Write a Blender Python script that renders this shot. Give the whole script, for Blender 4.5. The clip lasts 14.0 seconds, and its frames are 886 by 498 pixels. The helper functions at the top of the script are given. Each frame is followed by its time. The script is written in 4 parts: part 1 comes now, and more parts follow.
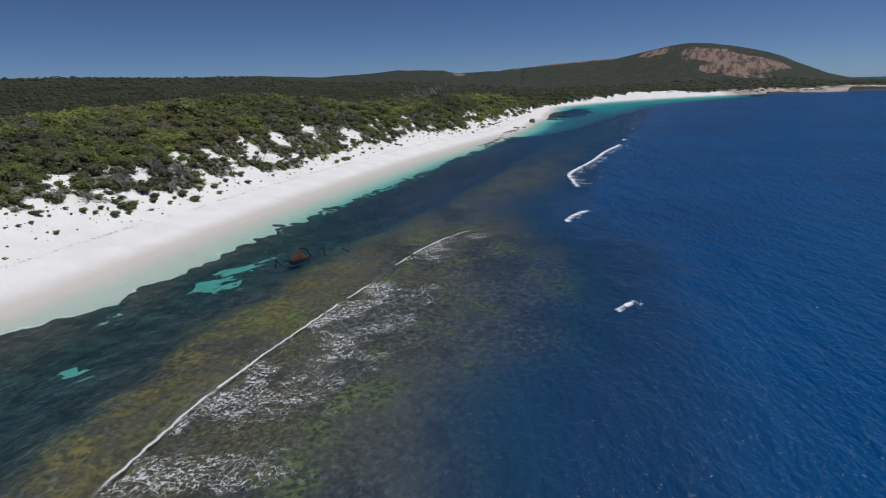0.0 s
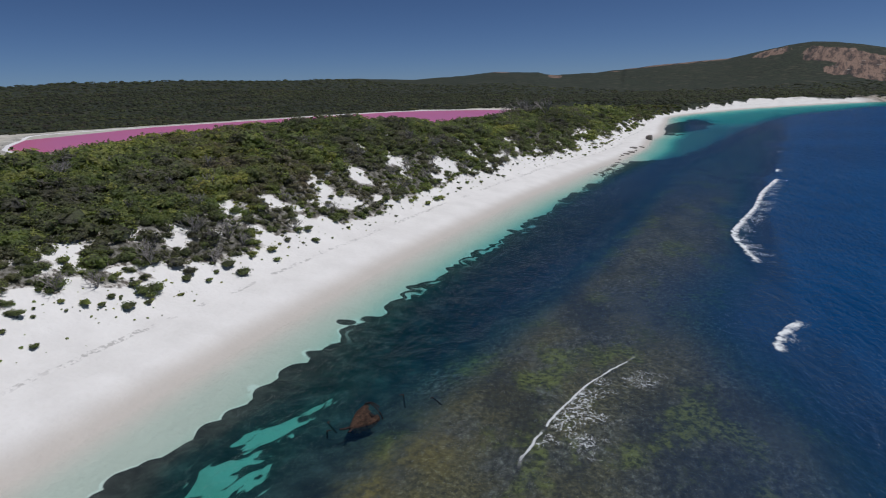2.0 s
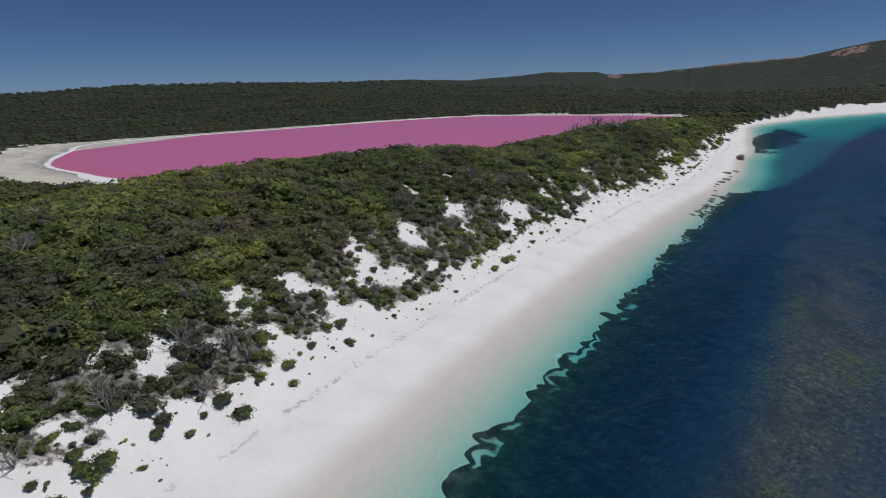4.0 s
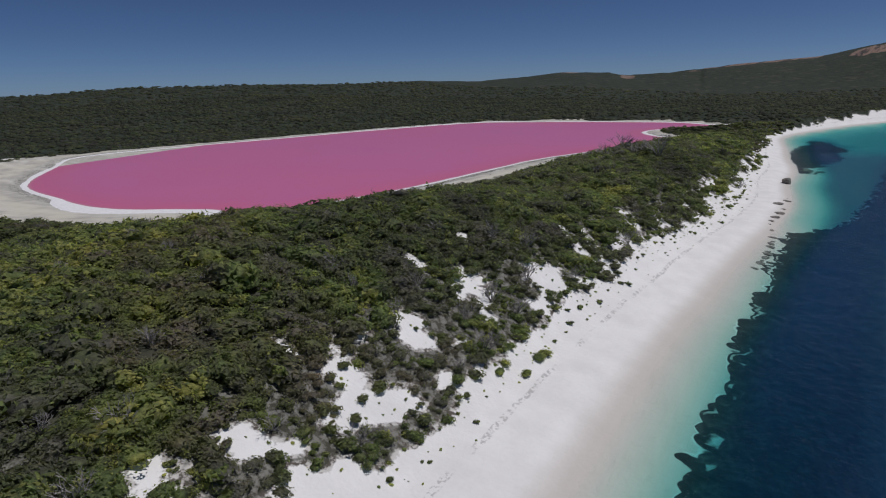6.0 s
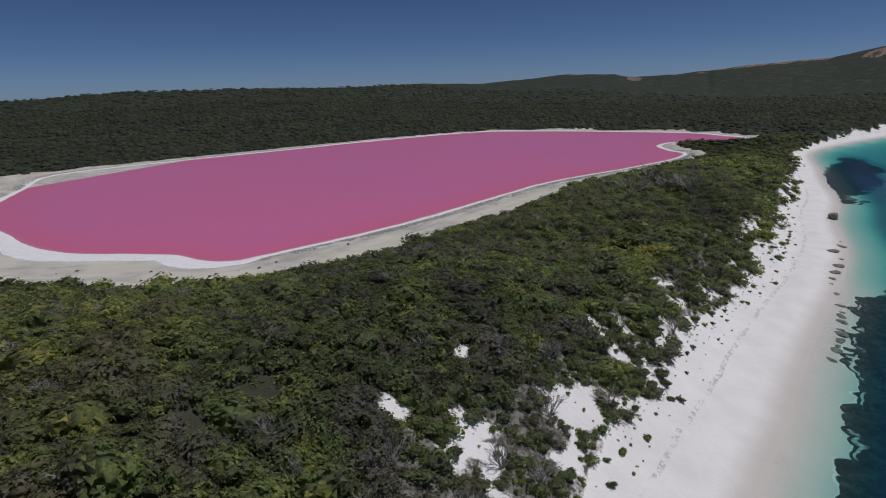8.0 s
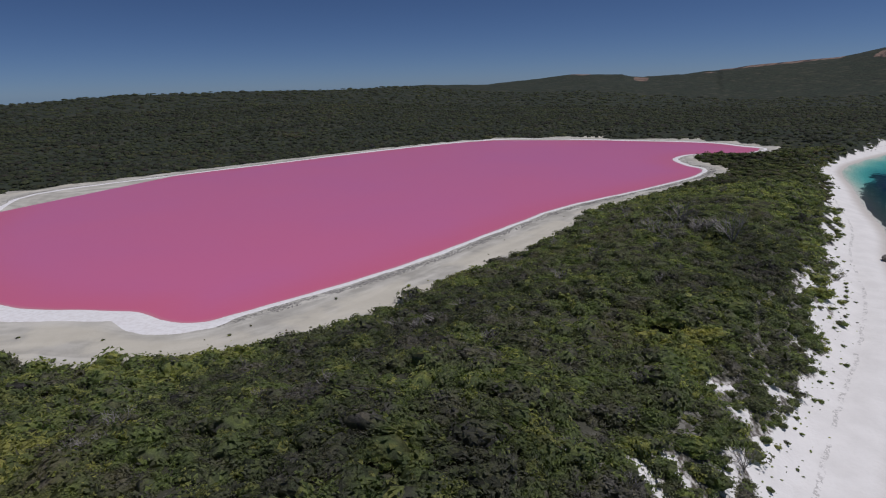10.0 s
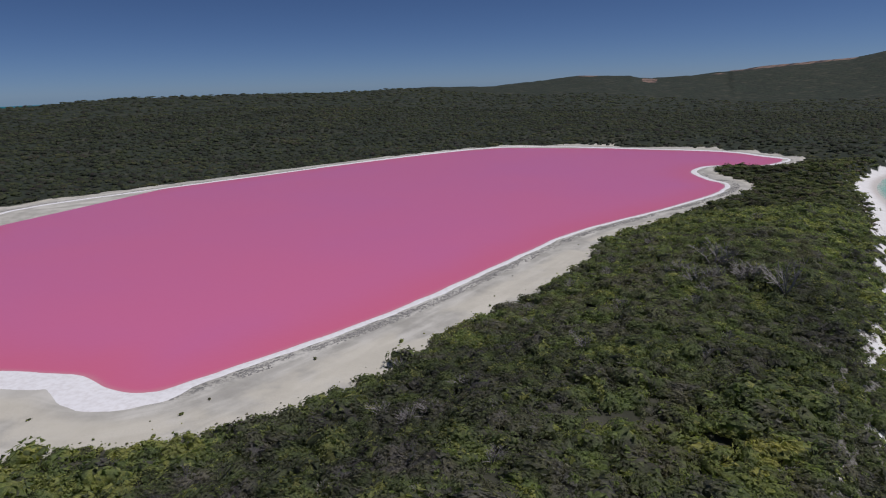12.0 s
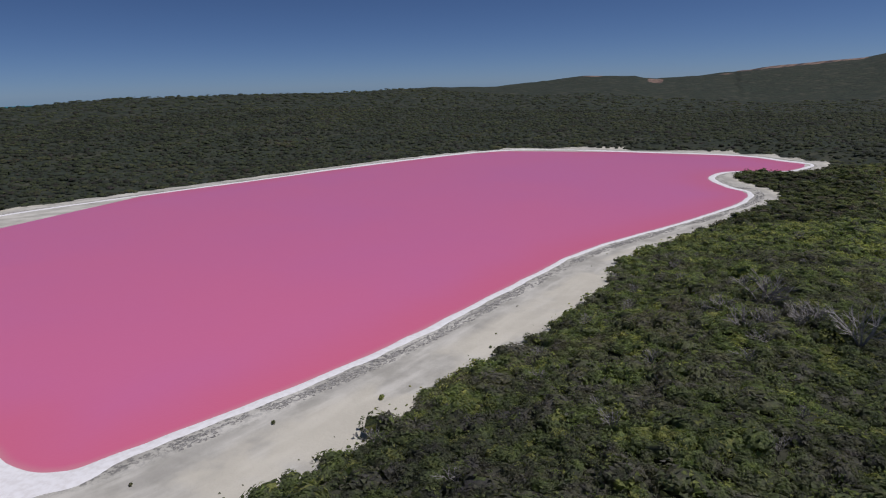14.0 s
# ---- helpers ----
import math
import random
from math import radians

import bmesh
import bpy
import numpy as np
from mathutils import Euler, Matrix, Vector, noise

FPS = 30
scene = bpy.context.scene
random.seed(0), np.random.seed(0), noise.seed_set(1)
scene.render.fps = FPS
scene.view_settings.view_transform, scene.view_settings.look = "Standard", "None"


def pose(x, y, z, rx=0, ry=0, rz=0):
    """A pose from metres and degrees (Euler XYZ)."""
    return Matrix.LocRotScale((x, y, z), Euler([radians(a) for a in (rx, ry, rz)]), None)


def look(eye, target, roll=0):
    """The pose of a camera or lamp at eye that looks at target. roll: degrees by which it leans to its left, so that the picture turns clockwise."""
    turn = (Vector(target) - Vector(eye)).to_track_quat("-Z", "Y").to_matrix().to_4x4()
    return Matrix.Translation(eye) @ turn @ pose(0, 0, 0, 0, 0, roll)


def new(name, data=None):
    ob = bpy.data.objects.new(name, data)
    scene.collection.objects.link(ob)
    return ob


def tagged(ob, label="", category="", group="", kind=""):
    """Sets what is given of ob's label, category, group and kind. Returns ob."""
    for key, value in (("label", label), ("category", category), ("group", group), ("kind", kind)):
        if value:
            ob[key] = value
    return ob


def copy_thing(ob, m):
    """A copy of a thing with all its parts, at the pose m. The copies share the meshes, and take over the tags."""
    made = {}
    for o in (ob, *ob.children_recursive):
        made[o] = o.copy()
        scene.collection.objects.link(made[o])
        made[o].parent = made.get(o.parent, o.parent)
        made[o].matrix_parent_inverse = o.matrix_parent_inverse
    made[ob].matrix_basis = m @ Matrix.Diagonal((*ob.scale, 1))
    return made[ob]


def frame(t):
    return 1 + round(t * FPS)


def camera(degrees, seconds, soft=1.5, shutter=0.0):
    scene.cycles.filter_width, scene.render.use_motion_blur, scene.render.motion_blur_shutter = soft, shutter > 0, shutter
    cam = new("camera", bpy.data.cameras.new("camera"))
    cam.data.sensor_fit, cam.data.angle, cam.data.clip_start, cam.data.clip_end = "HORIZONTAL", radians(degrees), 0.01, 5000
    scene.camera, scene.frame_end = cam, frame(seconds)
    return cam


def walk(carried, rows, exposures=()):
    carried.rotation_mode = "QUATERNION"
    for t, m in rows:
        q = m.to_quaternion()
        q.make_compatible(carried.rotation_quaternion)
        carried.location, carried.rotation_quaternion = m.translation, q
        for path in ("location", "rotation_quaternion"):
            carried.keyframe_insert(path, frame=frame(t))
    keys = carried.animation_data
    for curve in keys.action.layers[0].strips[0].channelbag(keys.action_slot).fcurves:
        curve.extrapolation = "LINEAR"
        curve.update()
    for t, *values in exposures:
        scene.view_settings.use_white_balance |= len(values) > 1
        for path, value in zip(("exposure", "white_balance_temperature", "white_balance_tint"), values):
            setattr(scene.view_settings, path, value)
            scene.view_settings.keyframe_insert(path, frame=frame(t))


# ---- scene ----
import itertools

# ---------------------------------------------------------------- camera
cam = camera(72.0, 14.0, soft=1.1)
PATH = [  # seconds, eye, pitch, roll, yaw
    (0.0, 71.406, 184.173, 24.503, -15.127, -1.461, 4.481),
    (0.5, 69.472, 193.500, 26.110, -15.098, -1.460, 5.843),
    (1.0, 67.307, 202.860, 27.624, -15.041, -1.444, 7.787),
    (1.5, 64.920, 212.186, 28.985, -14.968, -1.426, 10.409),
    (2.0, 62.288, 221.156, 30.319, -14.883, -1.416, 12.834),
    (2.5, 59.494, 229.667, 31.911, -14.863, -1.428, 14.114),
    (3.0, 56.729, 237.893, 33.567, -14.848, -1.438, 15.612),
    (5.5, 43.655, 274.068, 42.546, -15.021, -1.555, 18.592),
    (6.0, 41.328, 282.030, 44.133, -15.012, -1.576, 18.573),
    (6.5, 39.035, 290.079, 45.783, -15.028, -1.580, 18.642),
    (7.0, 36.751, 298.222, 47.702, -14.999, -1.590, 18.738),
    (7.5, 34.608, 306.317, 49.854, -15.010, -1.595, 18.784),
    (8.0, 32.587, 314.332, 52.259, -15.040, -1.620, 18.930),
    (10.5, 21.979, 349.035, 62.728, -15.248, -1.800, 19.413),
    (11.0, 20.060, 356.019, 64.201, -15.237, -1.820, 19.555),
    (11.5, 18.237, 362.926, 65.359, -15.188, -1.828, 19.687),
    (12.0, 16.561, 369.856, 66.001, -15.221, -1.815, 19.823),
    (12.5, 14.839, 376.834, 66.247, -15.234, -1.811, 19.921),
    (13.0, 13.065, 383.969, 66.195, -15.228, -1.797, 19.983),
    (13.5, 11.253, 391.131, 65.954, -15.211, -1.794, 20.082),
    (14.0, 9.478, 398.242, 65.596, -15.187, -1.785, 20.115),
]
walk(cam, [(t, pose(x, y, z, 0, 0, yaw) @ pose(0, 0, 0, 90 + pitch) @ pose(0, 0, 0, 0, 0, roll))
           for t, x, y, z, pitch, roll, yaw in PATH],
     exposures=[(0.0, -0.1, 5900, 12), (2.0, -0.25, 5900, 12), (6.0, -0.42, 5900, 14), (8.0, -0.5, 5900, 15), (10.5, -0.36, 5900, 16), (14.0, -0.2, 5900, 16)])

# ---------------------------------------------------------------- light
SUN_ELEVATION, SUN_AZIMUTH = 66.0, 75.0  # azimuth: degrees from +y towards +x
world = bpy.data.worlds.new("sky")
scene.world = world
world.use_nodes = True
wt = world.node_tree
sky = wt.nodes.new("ShaderNodeTexSky")
sky.sky_type = "NISHITA"
sky.sun_disc = False
sky.sun_elevation, sky.sun_rotation = radians(SUN_ELEVATION), radians(SUN_AZIMUTH)
sky.altitude, sky.air_density, sky.dust_density, sky.ozone_density = 0.0, 0.42, 0.15, 7.0
wt.links.new(sky.outputs[0], wt.nodes["Background"].inputs[0])
wt.nodes["Background"].inputs[1].default_value = 0.054
sun = new("sun", bpy.data.lights.new("sun", "SUN"))
sun.data.energy, sun.data.angle, sun.data.color = 3.5, radians(0.6), (1.0, 0.95, 0.87)
_sa, _se = radians(SUN_AZIMUTH), radians(SUN_ELEVATION)
sun.matrix_world = look((0, 0, 300), (-math.sin(_sa) * math.cos(_se), -math.cos(_sa) * math.cos(_se), 300 - math.sin(_se)))


# ---------------------------------------------------------------- plan
def smooth(a, b, x):
    u = np.clip((x - a) / (b - a), 0, 1)
    return u * u * (3 - 2 * u)


def spline(points, closed, steps):
    """A smooth curve through the plan points (Catmull-Rom)."""
    p = np.array(points, float)
    n = len(p)
    out = []
    for i in range(n if closed else n - 1):
        ix = [(i + k) % n if closed else min(max(i + k, 0), n - 1) for k in (-1, 0, 1, 2)]
        a, b, c, d = p[ix]
        for u in np.arange(steps) / steps:
            out.append(0.5 * (2 * b + (c - a) * u + (2 * a - 5 * b + 4 * c - d) * u * u + (3 * b - a - 3 * c + d) * u ** 3))
    if not closed:
        out.append(p[-1])
    return np.array(out)


def edge_distance(x, y, line, closed=True):
    """Distance to the polyline; with a closed one it is positive inside."""
    sh = x.shape
    x, y = x.ravel(), y.ravel()
    best = np.full(x.shape, 1e18)
    inside = np.zeros(x.shape, bool)
    n = len(line)
    for i in range(n if closed else n - 1):
        (ax, ay), (bx, by) = line[i], line[(i + 1) % n]
        dx, dy = bx - ax, by - ay
        u = np.clip(((x - ax) * dx + (y - ay) * dy) / (dx * dx + dy * dy + 1e-12), 0, 1)
        best = np.minimum(best, (x - ax - u * dx) ** 2 + (y - ay - u * dy) ** 2)
        if closed and ay != by:
            inside ^= ((ay > y) != (by > y)) & (x < (bx - ax) * (y - ay) / (by - ay) + ax)
    d = np.sqrt(best)
    if closed:
        d = np.where(inside, d, -d)
    return d.reshape(sh)


_rng = np.random.default_rng(4)
_lattice = _rng.random((256, 256))


def value_noise(x, y):
    xi, yi = np.floor(x).astype(int), np.floor(y).astype(int)
    u, v = x - xi, y - yi
    u, v = u * u * (3 - 2 * u), v * v * (3 - 2 * v)
    g = lambda i, j: _lattice[(xi + i) % 256, (yi + j) % 256]
    return (g(0, 0) * (1 - u) + g(1, 0) * u) * (1 - v) + (g(0, 1) * (1 - u) + g(1, 1) * u) * v


def fbm(x, y, scale, octaves=3, shift=0.0):
    """Noise about -1 to 1, with features of that many metres."""
    out, a, total = 0.0, 1.0, 0.0
    for k in range(octaves):
        f = 2 ** k / scale
        out = out + a * (2 * value_noise(x * f + 17.3 * k + shift, y * f - 9.1 * k + 2 * shift) - 1)
        total += a
        a *= 0.5
    return out / total


COAST = [(-330, -250), (-90, 40), (-20, 150), (4, 212), (16, 248), (22, 280), (32, 328), (47, 386), (55, 410), (63, 436), (72, 462),
         (78, 478), (85, 500), (91, 521), (95, 543), (99, 568), (107, 597), (112, 625), (116, 660), (125, 715), (139, 795), (180, 868), (235, 940), (300, 1000), (400, 1075),
         (520, 1120), (700, 1150), (1000, 1190), (1290, 1330), (1400, 1750), (1440, 2250), (1380, 2700), (1050, 3200),
         (400, 3700), (-600, 4000), (-2000, 3900), (-3300, 3000), (-3600, 1400), (-3200, -400), (-1500, -700)]
LAKE = [(-56.8, 513.7), (-41.4, 555.4), (-28.7, 593.7), (-14.0, 631.4), (21.0, 687.0), (48.1, 736.8), (54.3, 766.5), (45.5, 784), (37.6, 814.9),
        (46.5, 843.0), (62.9, 852.6), (88.2, 856.7), (105.4, 888.8), (93.5, 907.1), (64.3, 939.6), (-1.3, 956.1), (-66.9, 968.5),
        (-126.4, 964.4), (-169.8, 926.1), (-225.0, 839.4), (-266.0, 759.9), (-305.8, 684.3), (-333, 611.3), (-297, 558),
        (-245, 498.5), (-193.0, 471.3), (-153.7, 457.2), (-121.0, 460.9), (-108, 463.0), (-97, 459.8), (-86.5, 460.8), (-78.8, 470.5)]
coast_line = spline(COAST, True, 4)
lake_line = spline(LAKE, True, 6)
LAKE_Z = 2.5
# offshore bounds as x for a given y: dark weed, reef's two edges
WEED_Y = [150, 242, 254, 274, 287, 296, 306, 323, 338, 348, 362, 379, 394, 410, 432, 448, 467, 480, 492, 508, 545, 606, 700, 797, 927, 1010]
WEED_X = [-8, 18.5, 24, 29, 30.5, 32.5, 35.5, 40, 43.8, 47.5, 51, 55, 58, 62.5, 68.5, 72.3, 77.5, 83, 97, 106, 121, 143, 178, 224, 330, 430]
REEF_Y = [150, 215, 240, 256, 278, 304, 329, 366, 431, 470, 520, 600, 700]
REEF_IN = [28, 37, 38.5, 41, 48, 56, 64, 74, 90, 103, 124, 154, 205]
REEF_OUT = [52, 76, 83, 86, 88, 90, 93, 100, 116, 130, 148, 172, 202]
SKY_AZ = [-75, -55, -49, -44, -36, -28, -20, -15, -10, -7.5, -3.5, -1.8, 3.5, 6.5, 10, 12, 14.2, 16.4, 18.2, 20.8, 23.6, 25.6, 27.9, 31, 40]
SKY_D = [1500, 1500, 1550, 1500, 1420, 1500, 1700, 1850, 2150, 2200, 2150, 2200, 2300, 2400, 2430, 2450, 2450, 2450, 2450, 2420, 2380, 2350, 2300, 2200, 2000]
SKY_Z = [36, 43, 50, 58, 58, 55, 59, 55, 68, 80, 73, 61, 76, 90, 101, 105, 123, 143, 151, 139, 114, 84, 42, 10, 5]
# bare blowouts on the dune: x, y, half length, half width, direction in degrees from +y towards -x
BLOWOUTS = [(28.7, 410.3, 7.0, 1.9, 52), (31, 414, 5.0, 1.3, 42), (10, 387.5, 6.5, 2.1, 38), (23.5, 392.5, 4.0, 1.7, 75), (36, 442, 4.0, 0.9, -47),
            (42.5, 459, 4.5, 1.1, -15), (56, 496.5, 5.0, 1.8, 55), (10.5, 357.5, 5.5, 2.2, 60), (8, 343.5, 5.0, 2.4, 50), (1, 341.5, 4.5, 1.3, 90),
            (1.5, 317.5, 6.0, 1.8, 42), (13, 374, 6.5, 1.8, 20), (6.5, 372.5, 3.5, 1.3, 80), (-5.5, 289, 5.5, 2.0, 45), (0, 304.5, 4.5, 1.4, 60), (62, 515, 4.5, 1.6, 50)]


def along(y, xs, ys):
    return np.interp(y, ys, xs)


def plan(x, y):
    """Height of the ground and the masks that go with it."""
    s = edge_distance(x, y, coast_line)
    d = -edge_distance(x, y, lake_line)  # positive outside the lake
    low = 0.72 + 0.28 * smooth(300, 390, y)
    toe = np.interp(y, [280, 380, 430, 500, 545, 600, 700], [2.5, 3.0, 2.0, 6.0, 5.0, 3.0, 0.0])
    front = np.interp(s - toe * smooth(6, 14, s), [-60, -25, -6, 0, 8, 13, 18, 26, 36, 52, 90], [-3, -2.0, -0.8, 0, 1.7, 3.6, 7.0, 12.8, 17.5, 22.0, 26.0])
    front = np.where(s > 8, 1.7 + (front - 1.7) * low, front)
    crest = np.interp(y, [250, 330, 385, 430, 450, 490, 520, 580, 640, 700, 900], [17.5, 18.8, 19.2, 15.7, 14.0, 16.7, 16.6, 15.9, 14.6, 12.2, 9.0])
    crest = crest + 7.6 * np.exp(-((x + 4) / 22) ** 2 - ((y - 396) / 28) ** 2) - 0.3 * smooth(-18, -38, x) * smooth(450, 400, y) - np.clip((-45 - x) * 0.19, 0, 9)
    shore_w = np.where(x > -80, np.interp(y, [440, 464, 475, 486, 497, 508, 535, 552, 590, 605, 617, 646, 680, 720, 760], [22, 32, 31, 29.5, 26, 25, 28.5, 28.5, 26.5, 21, 18.4, 17, 12, 11, 14]),
                       np.interp(x, [-230, -180, -100, -80], [30, 33, 32, 22]))
    shore_w = shore_w + (14 + 22 * smooth(-150, -280, x) * smooth(640, 540, y) - shore_w) * np.maximum(smooth(730, 770, y), smooth(-130, -210, x) * smooth(470, 520, y))
    back = LAKE_Z + np.interp(d, [-30, -6, 0, 4, 18, 32, 45, 60, 80, 120, 200], [-1.2, -0.5, 0.06, 0.3, 0.9, 1.5, 4.0, 8.4, 14.5, 23.0, 32.0])
    back = back + 1.7 * smooth(22, 38, d) * smooth(500, 545, y) * smooth(740, 680, y) * smooth(-60, -30, x)
    k = 1.5
    near = -k * np.log(np.exp(-np.minimum(front, 60) / k) + np.exp(-crest / k) + np.exp(-back / k))
    blend = smooth(9, 16, s) * smooth(14, 24, d)
    z = (np.minimum(front, back)) * (1 - blend) + near * blend
    # land beyond the lake, rising to the skyline
    ox, oy = x - 45, y - 260
    az, r = np.degrees(np.arctan2(ox, oy)), np.hypot(ox, oy)
    dist, height = np.interp(az, SKY_AZ, SKY_D), np.interp(az, SKY_AZ, SKY_Z)
    begin = np.where(az > 5, 1500.0, np.interp(az, [-60, -40, -20, -5, 5], [520, 620, 800, 1000, 1500]))
    u = np.clip((r - begin) / (dist - begin), 0, 1)
    power = np.interp(az, [4, 9], [1.25, 1.0])
    rise = np.where(az > 4, smooth(0, 1, u) * 0.55 + 0.45 * u, u ** power)
    past = np.exp(-np.maximum(r - dist, 0) / 500.0)
    hills = (height - 9) * rise * past
    hills = hills + rise * (1 - 0.8 * smooth(0.7, 1, u)) * 7 * fbm(x, y, 260, 3) + smooth(0.15, 0.6, u) * 1.5 * fbm(x, y, 60, 2)
    far = smooth(1.0, 60, s) * (7.5 - 4.5 * smooth(27, 31, az) + np.maximum(hills, 0))
    beyond = smooth(700, 900, r) * smooth(15, 60, s)
    z = z * (1 - beyond) + np.maximum(far, np.minimum(z, 8.0)) * beyond
    side = smooth(60, 140, d) * smooth(60, 200, s) * (1 - beyond)
    z = np.where(side > 0, z * (1 - side) + (np.minimum(z, 9.5) + np.maximum(hills, 0)) * side, z)
    land = smooth(14, 26, s) * smooth(14, 24, d)
    z = z + land * (0.9 * fbm(x, y, 24, 3, 3.0)) + 0.12 * smooth(1, 8, s) * smooth(2, 8, d) * fbm(x, y, 7, 3)
    z = np.where(d < 0, LAKE_Z - 0.06 - 0.6 * smooth(0, -14, d), z)
    # vegetation: 0 bare, 1 closed scrub
    edge = np.interp(y, [255, 285, 300, 320, 355, 385, 400, 430, 475, 510, 545, 600, 690, 800], [18, 21, 20.5, 16.5, 15, 16.5, 16.5, 16, 17.5, 19.5, 17.5, 14.5, 12.5, 8.5])
    edge = edge + 3.2 * fbm(x, y, 22, 2, 5.0) + 3.0 * fbm(x, y, 6, 2, 1.0) + 16 * smooth(900, 1000, y) * smooth(380, 300, x)
    veg = smooth(edge - 1.5, edge + 3.0, s)
    shore = shore_w * (1 + 0.05 * fbm(x, y, 26, 2, 8.0) + 0.07 * fbm(x, y, 7, 2, 2.0))
    veg = veg * smooth(shore - 1.0, shore + 2.0, d)
    for bx, by, hl, hw, turn in BLOWOUTS:
        c, q = math.cos(radians(turn)), math.sin(radians(turn))
        v, w = (y - by) * c - (x - bx) * q, (y - by) * q + (x - bx) * c
        e = np.sqrt((v / (hl + 1.0)) ** 2 + (w / (hw + 0.6)) ** 2) + 0.75 * fbm(x, y, 3.5, 3, 4.0)
        veg = veg * (0.39 + 0.61 * smooth(0.35, 0.8, e))
    # the dune front is a mix of bushes and bare sand, open at its foot and closing uphill
    thin = np.maximum(smooth(38, 24, s) * smooth(412, 385, y), smooth(9, 3, s - edge))
    veg = veg * (1 - thin * smooth(0.05, 0.22, fbm(x, y, 3.6, 3, 11.0) - 0.42 * smooth(3, 20, s - edge)))
    # bare granite on the hills
    rock = np.zeros_like(x)
    for a0, u0, ra, ru, h in ((19.6, 0.62, 2.1, 0.19, 1.0), (20.8, 0.40, 1.3, 0.16, 0.9), (22.6, 0.46, 2.6, 0.24, 1.0), (21.0, 0.30, 2.0, 0.05, 0.62), (23.5, 0.2, 2.0, 0.05, 0.6), (24.8, 0.54, 1.1, 0.2, 0.8), (15.4, 0.76, 1.5, 0.09, 0.9), (7.0, 0.93, 3.6, 0.07, 1.45), (10.8, 0.95, 1.8, 0.05, 1.35), (-1.9, 0.89, 0.8, 0.07, 1.4), (-7.0, 0.97, 0.8, 0.03, 1.1)):
        e = np.hypot((az - a0) / ra, (u - u0) / ru)
        rock = np.maximum(rock, h * smooth(1.35, 0.6, e + 0.4 * fbm(x, y, 90, 3, 6.0)))
    rock = np.where((r > 1500) & (r < dist + 60), rock, 0)
    headland = smooth(330, 480, x) * smooth(950, 1000, y)
    return z, s, d, veg, rock, headland


def seabed(x, y):
    """Signed metres past the weed's edge and inside the reef."""
    weed = x - along(y, WEED_X, WEED_Y)
    patch = 14 - 14 * np.hypot((x - 138 - 0.274 * (y - 700)) / 15, (y - 700) / 88) + 8 * fbm(x, 0.5 * y, 14, 3)
    weed = np.maximum(weed, np.where(y > 560, patch, -50))
    reef = np.minimum(x - along(y, REEF_IN, REEF_Y), along(y, REEF_OUT, REEF_Y) - x)
    reef = np.where(y > 700, -30, reef)
    return weed, reef


GLADES = [  # bare sand among the weed: x, y, half length, half width, direction in degrees from +y towards -x
    (33.8, 260.6, 5.2, 4.4, -20), (34.6, 267.5, 8.5, 2.9, -14), (36.6, 273.0, 3.4, 1.5, -30), (31.5, 235, 3.4, 2.4, 10),
    (27, 247, 4, 1.2, -10)]


def glades(x, y):
    out = np.zeros_like(x)
    for bx, by, hl, hw, turn in GLADES:
        c, q = math.cos(radians(turn)), math.sin(radians(turn))
        v, w = (y - by) * c - (x - bx) * q, (y - by) * q + (x - bx) * c
        out = np.maximum(out, smooth(1.5, 0.2, np.hypot(v / hl, w / hw)))
    return out


def graded(lo, hi, a, b, step, grow=1.09, most=90):
    """Grid lines: even steps between a and b, growing ones outside."""
    mid = list(np.arange(a, b + 0.01, step))
    up, g = [mid[-1]], step
    while up[-1] < hi:
        g = min(g * grow, most)
        up.append(min(up[-1] + g, hi))
    down, g = [mid[0]], step
    while down[-1] > lo:
        g = min(g * grow, most)
        down.append(max(down[-1] - g, lo))
    return np.array(down[:0:-1] + mid + up[1:])


def quads(nx, ny):
    i, j = np.meshgrid(np.arange(nx - 1), np.arange(ny - 1))
    a = (j * nx + i).ravel()
    return np.stack([a, a + 1, a + nx + 1, a + nx], 1)


def mesh_from(name, verts, faces, material, smooth_shade=True, normals=None):
    """A mesh object from arrays; faces are all of one size."""
    me = bpy.data.meshes.new(name)
    faces = np.asarray(faces, np.int32)
    me.vertices.add(len(verts))
    me.vertices.foreach_set("co", np.asarray(verts, np.float32).ravel())
    k = faces.shape[1]
    me.loops.add(faces.size)
    me.loops.foreach_set("vertex_index", faces.ravel())
    me.polygons.add(len(faces))
    me.polygons.foreach_set("loop_start", np.arange(0, faces.size, k, dtype=np.int32))
    me.polygons.foreach_set("loop_total", np.full(len(faces), k, np.int32))
    me.polygons.foreach_set("use_smooth", np.full(len(faces), smooth_shade))
    me.update(calc_edges=True)
    if normals is not None:
        me.normals_split_custom_set_from_vertices(np.asarray(normals, np.float32))
    if material:
        me.materials.append(material)
    return new(name, me)


def attribute(ob, name, values):
    at = ob.data.attributes.new(name, "FLOAT", "POINT")
    at.data.foreach_set("value", np.asarray(values, np.float32).ravel())


def part(name, bm, material, parent, label="", smooth_shade=False):
    """Links a bmesh as one mesh object under a thing."""
    me = bpy.data.meshes.new(name)
    bm.to_mesh(me)
    bm.free()
    me.materials.append(material)
    if smooth_shade:
        me.polygons.foreach_set("use_smooth", np.full(len(me.polygons), True))
    ob = new(name, me)
    ob.parent = parent
    if label:
        ob["label"] = label
    return ob


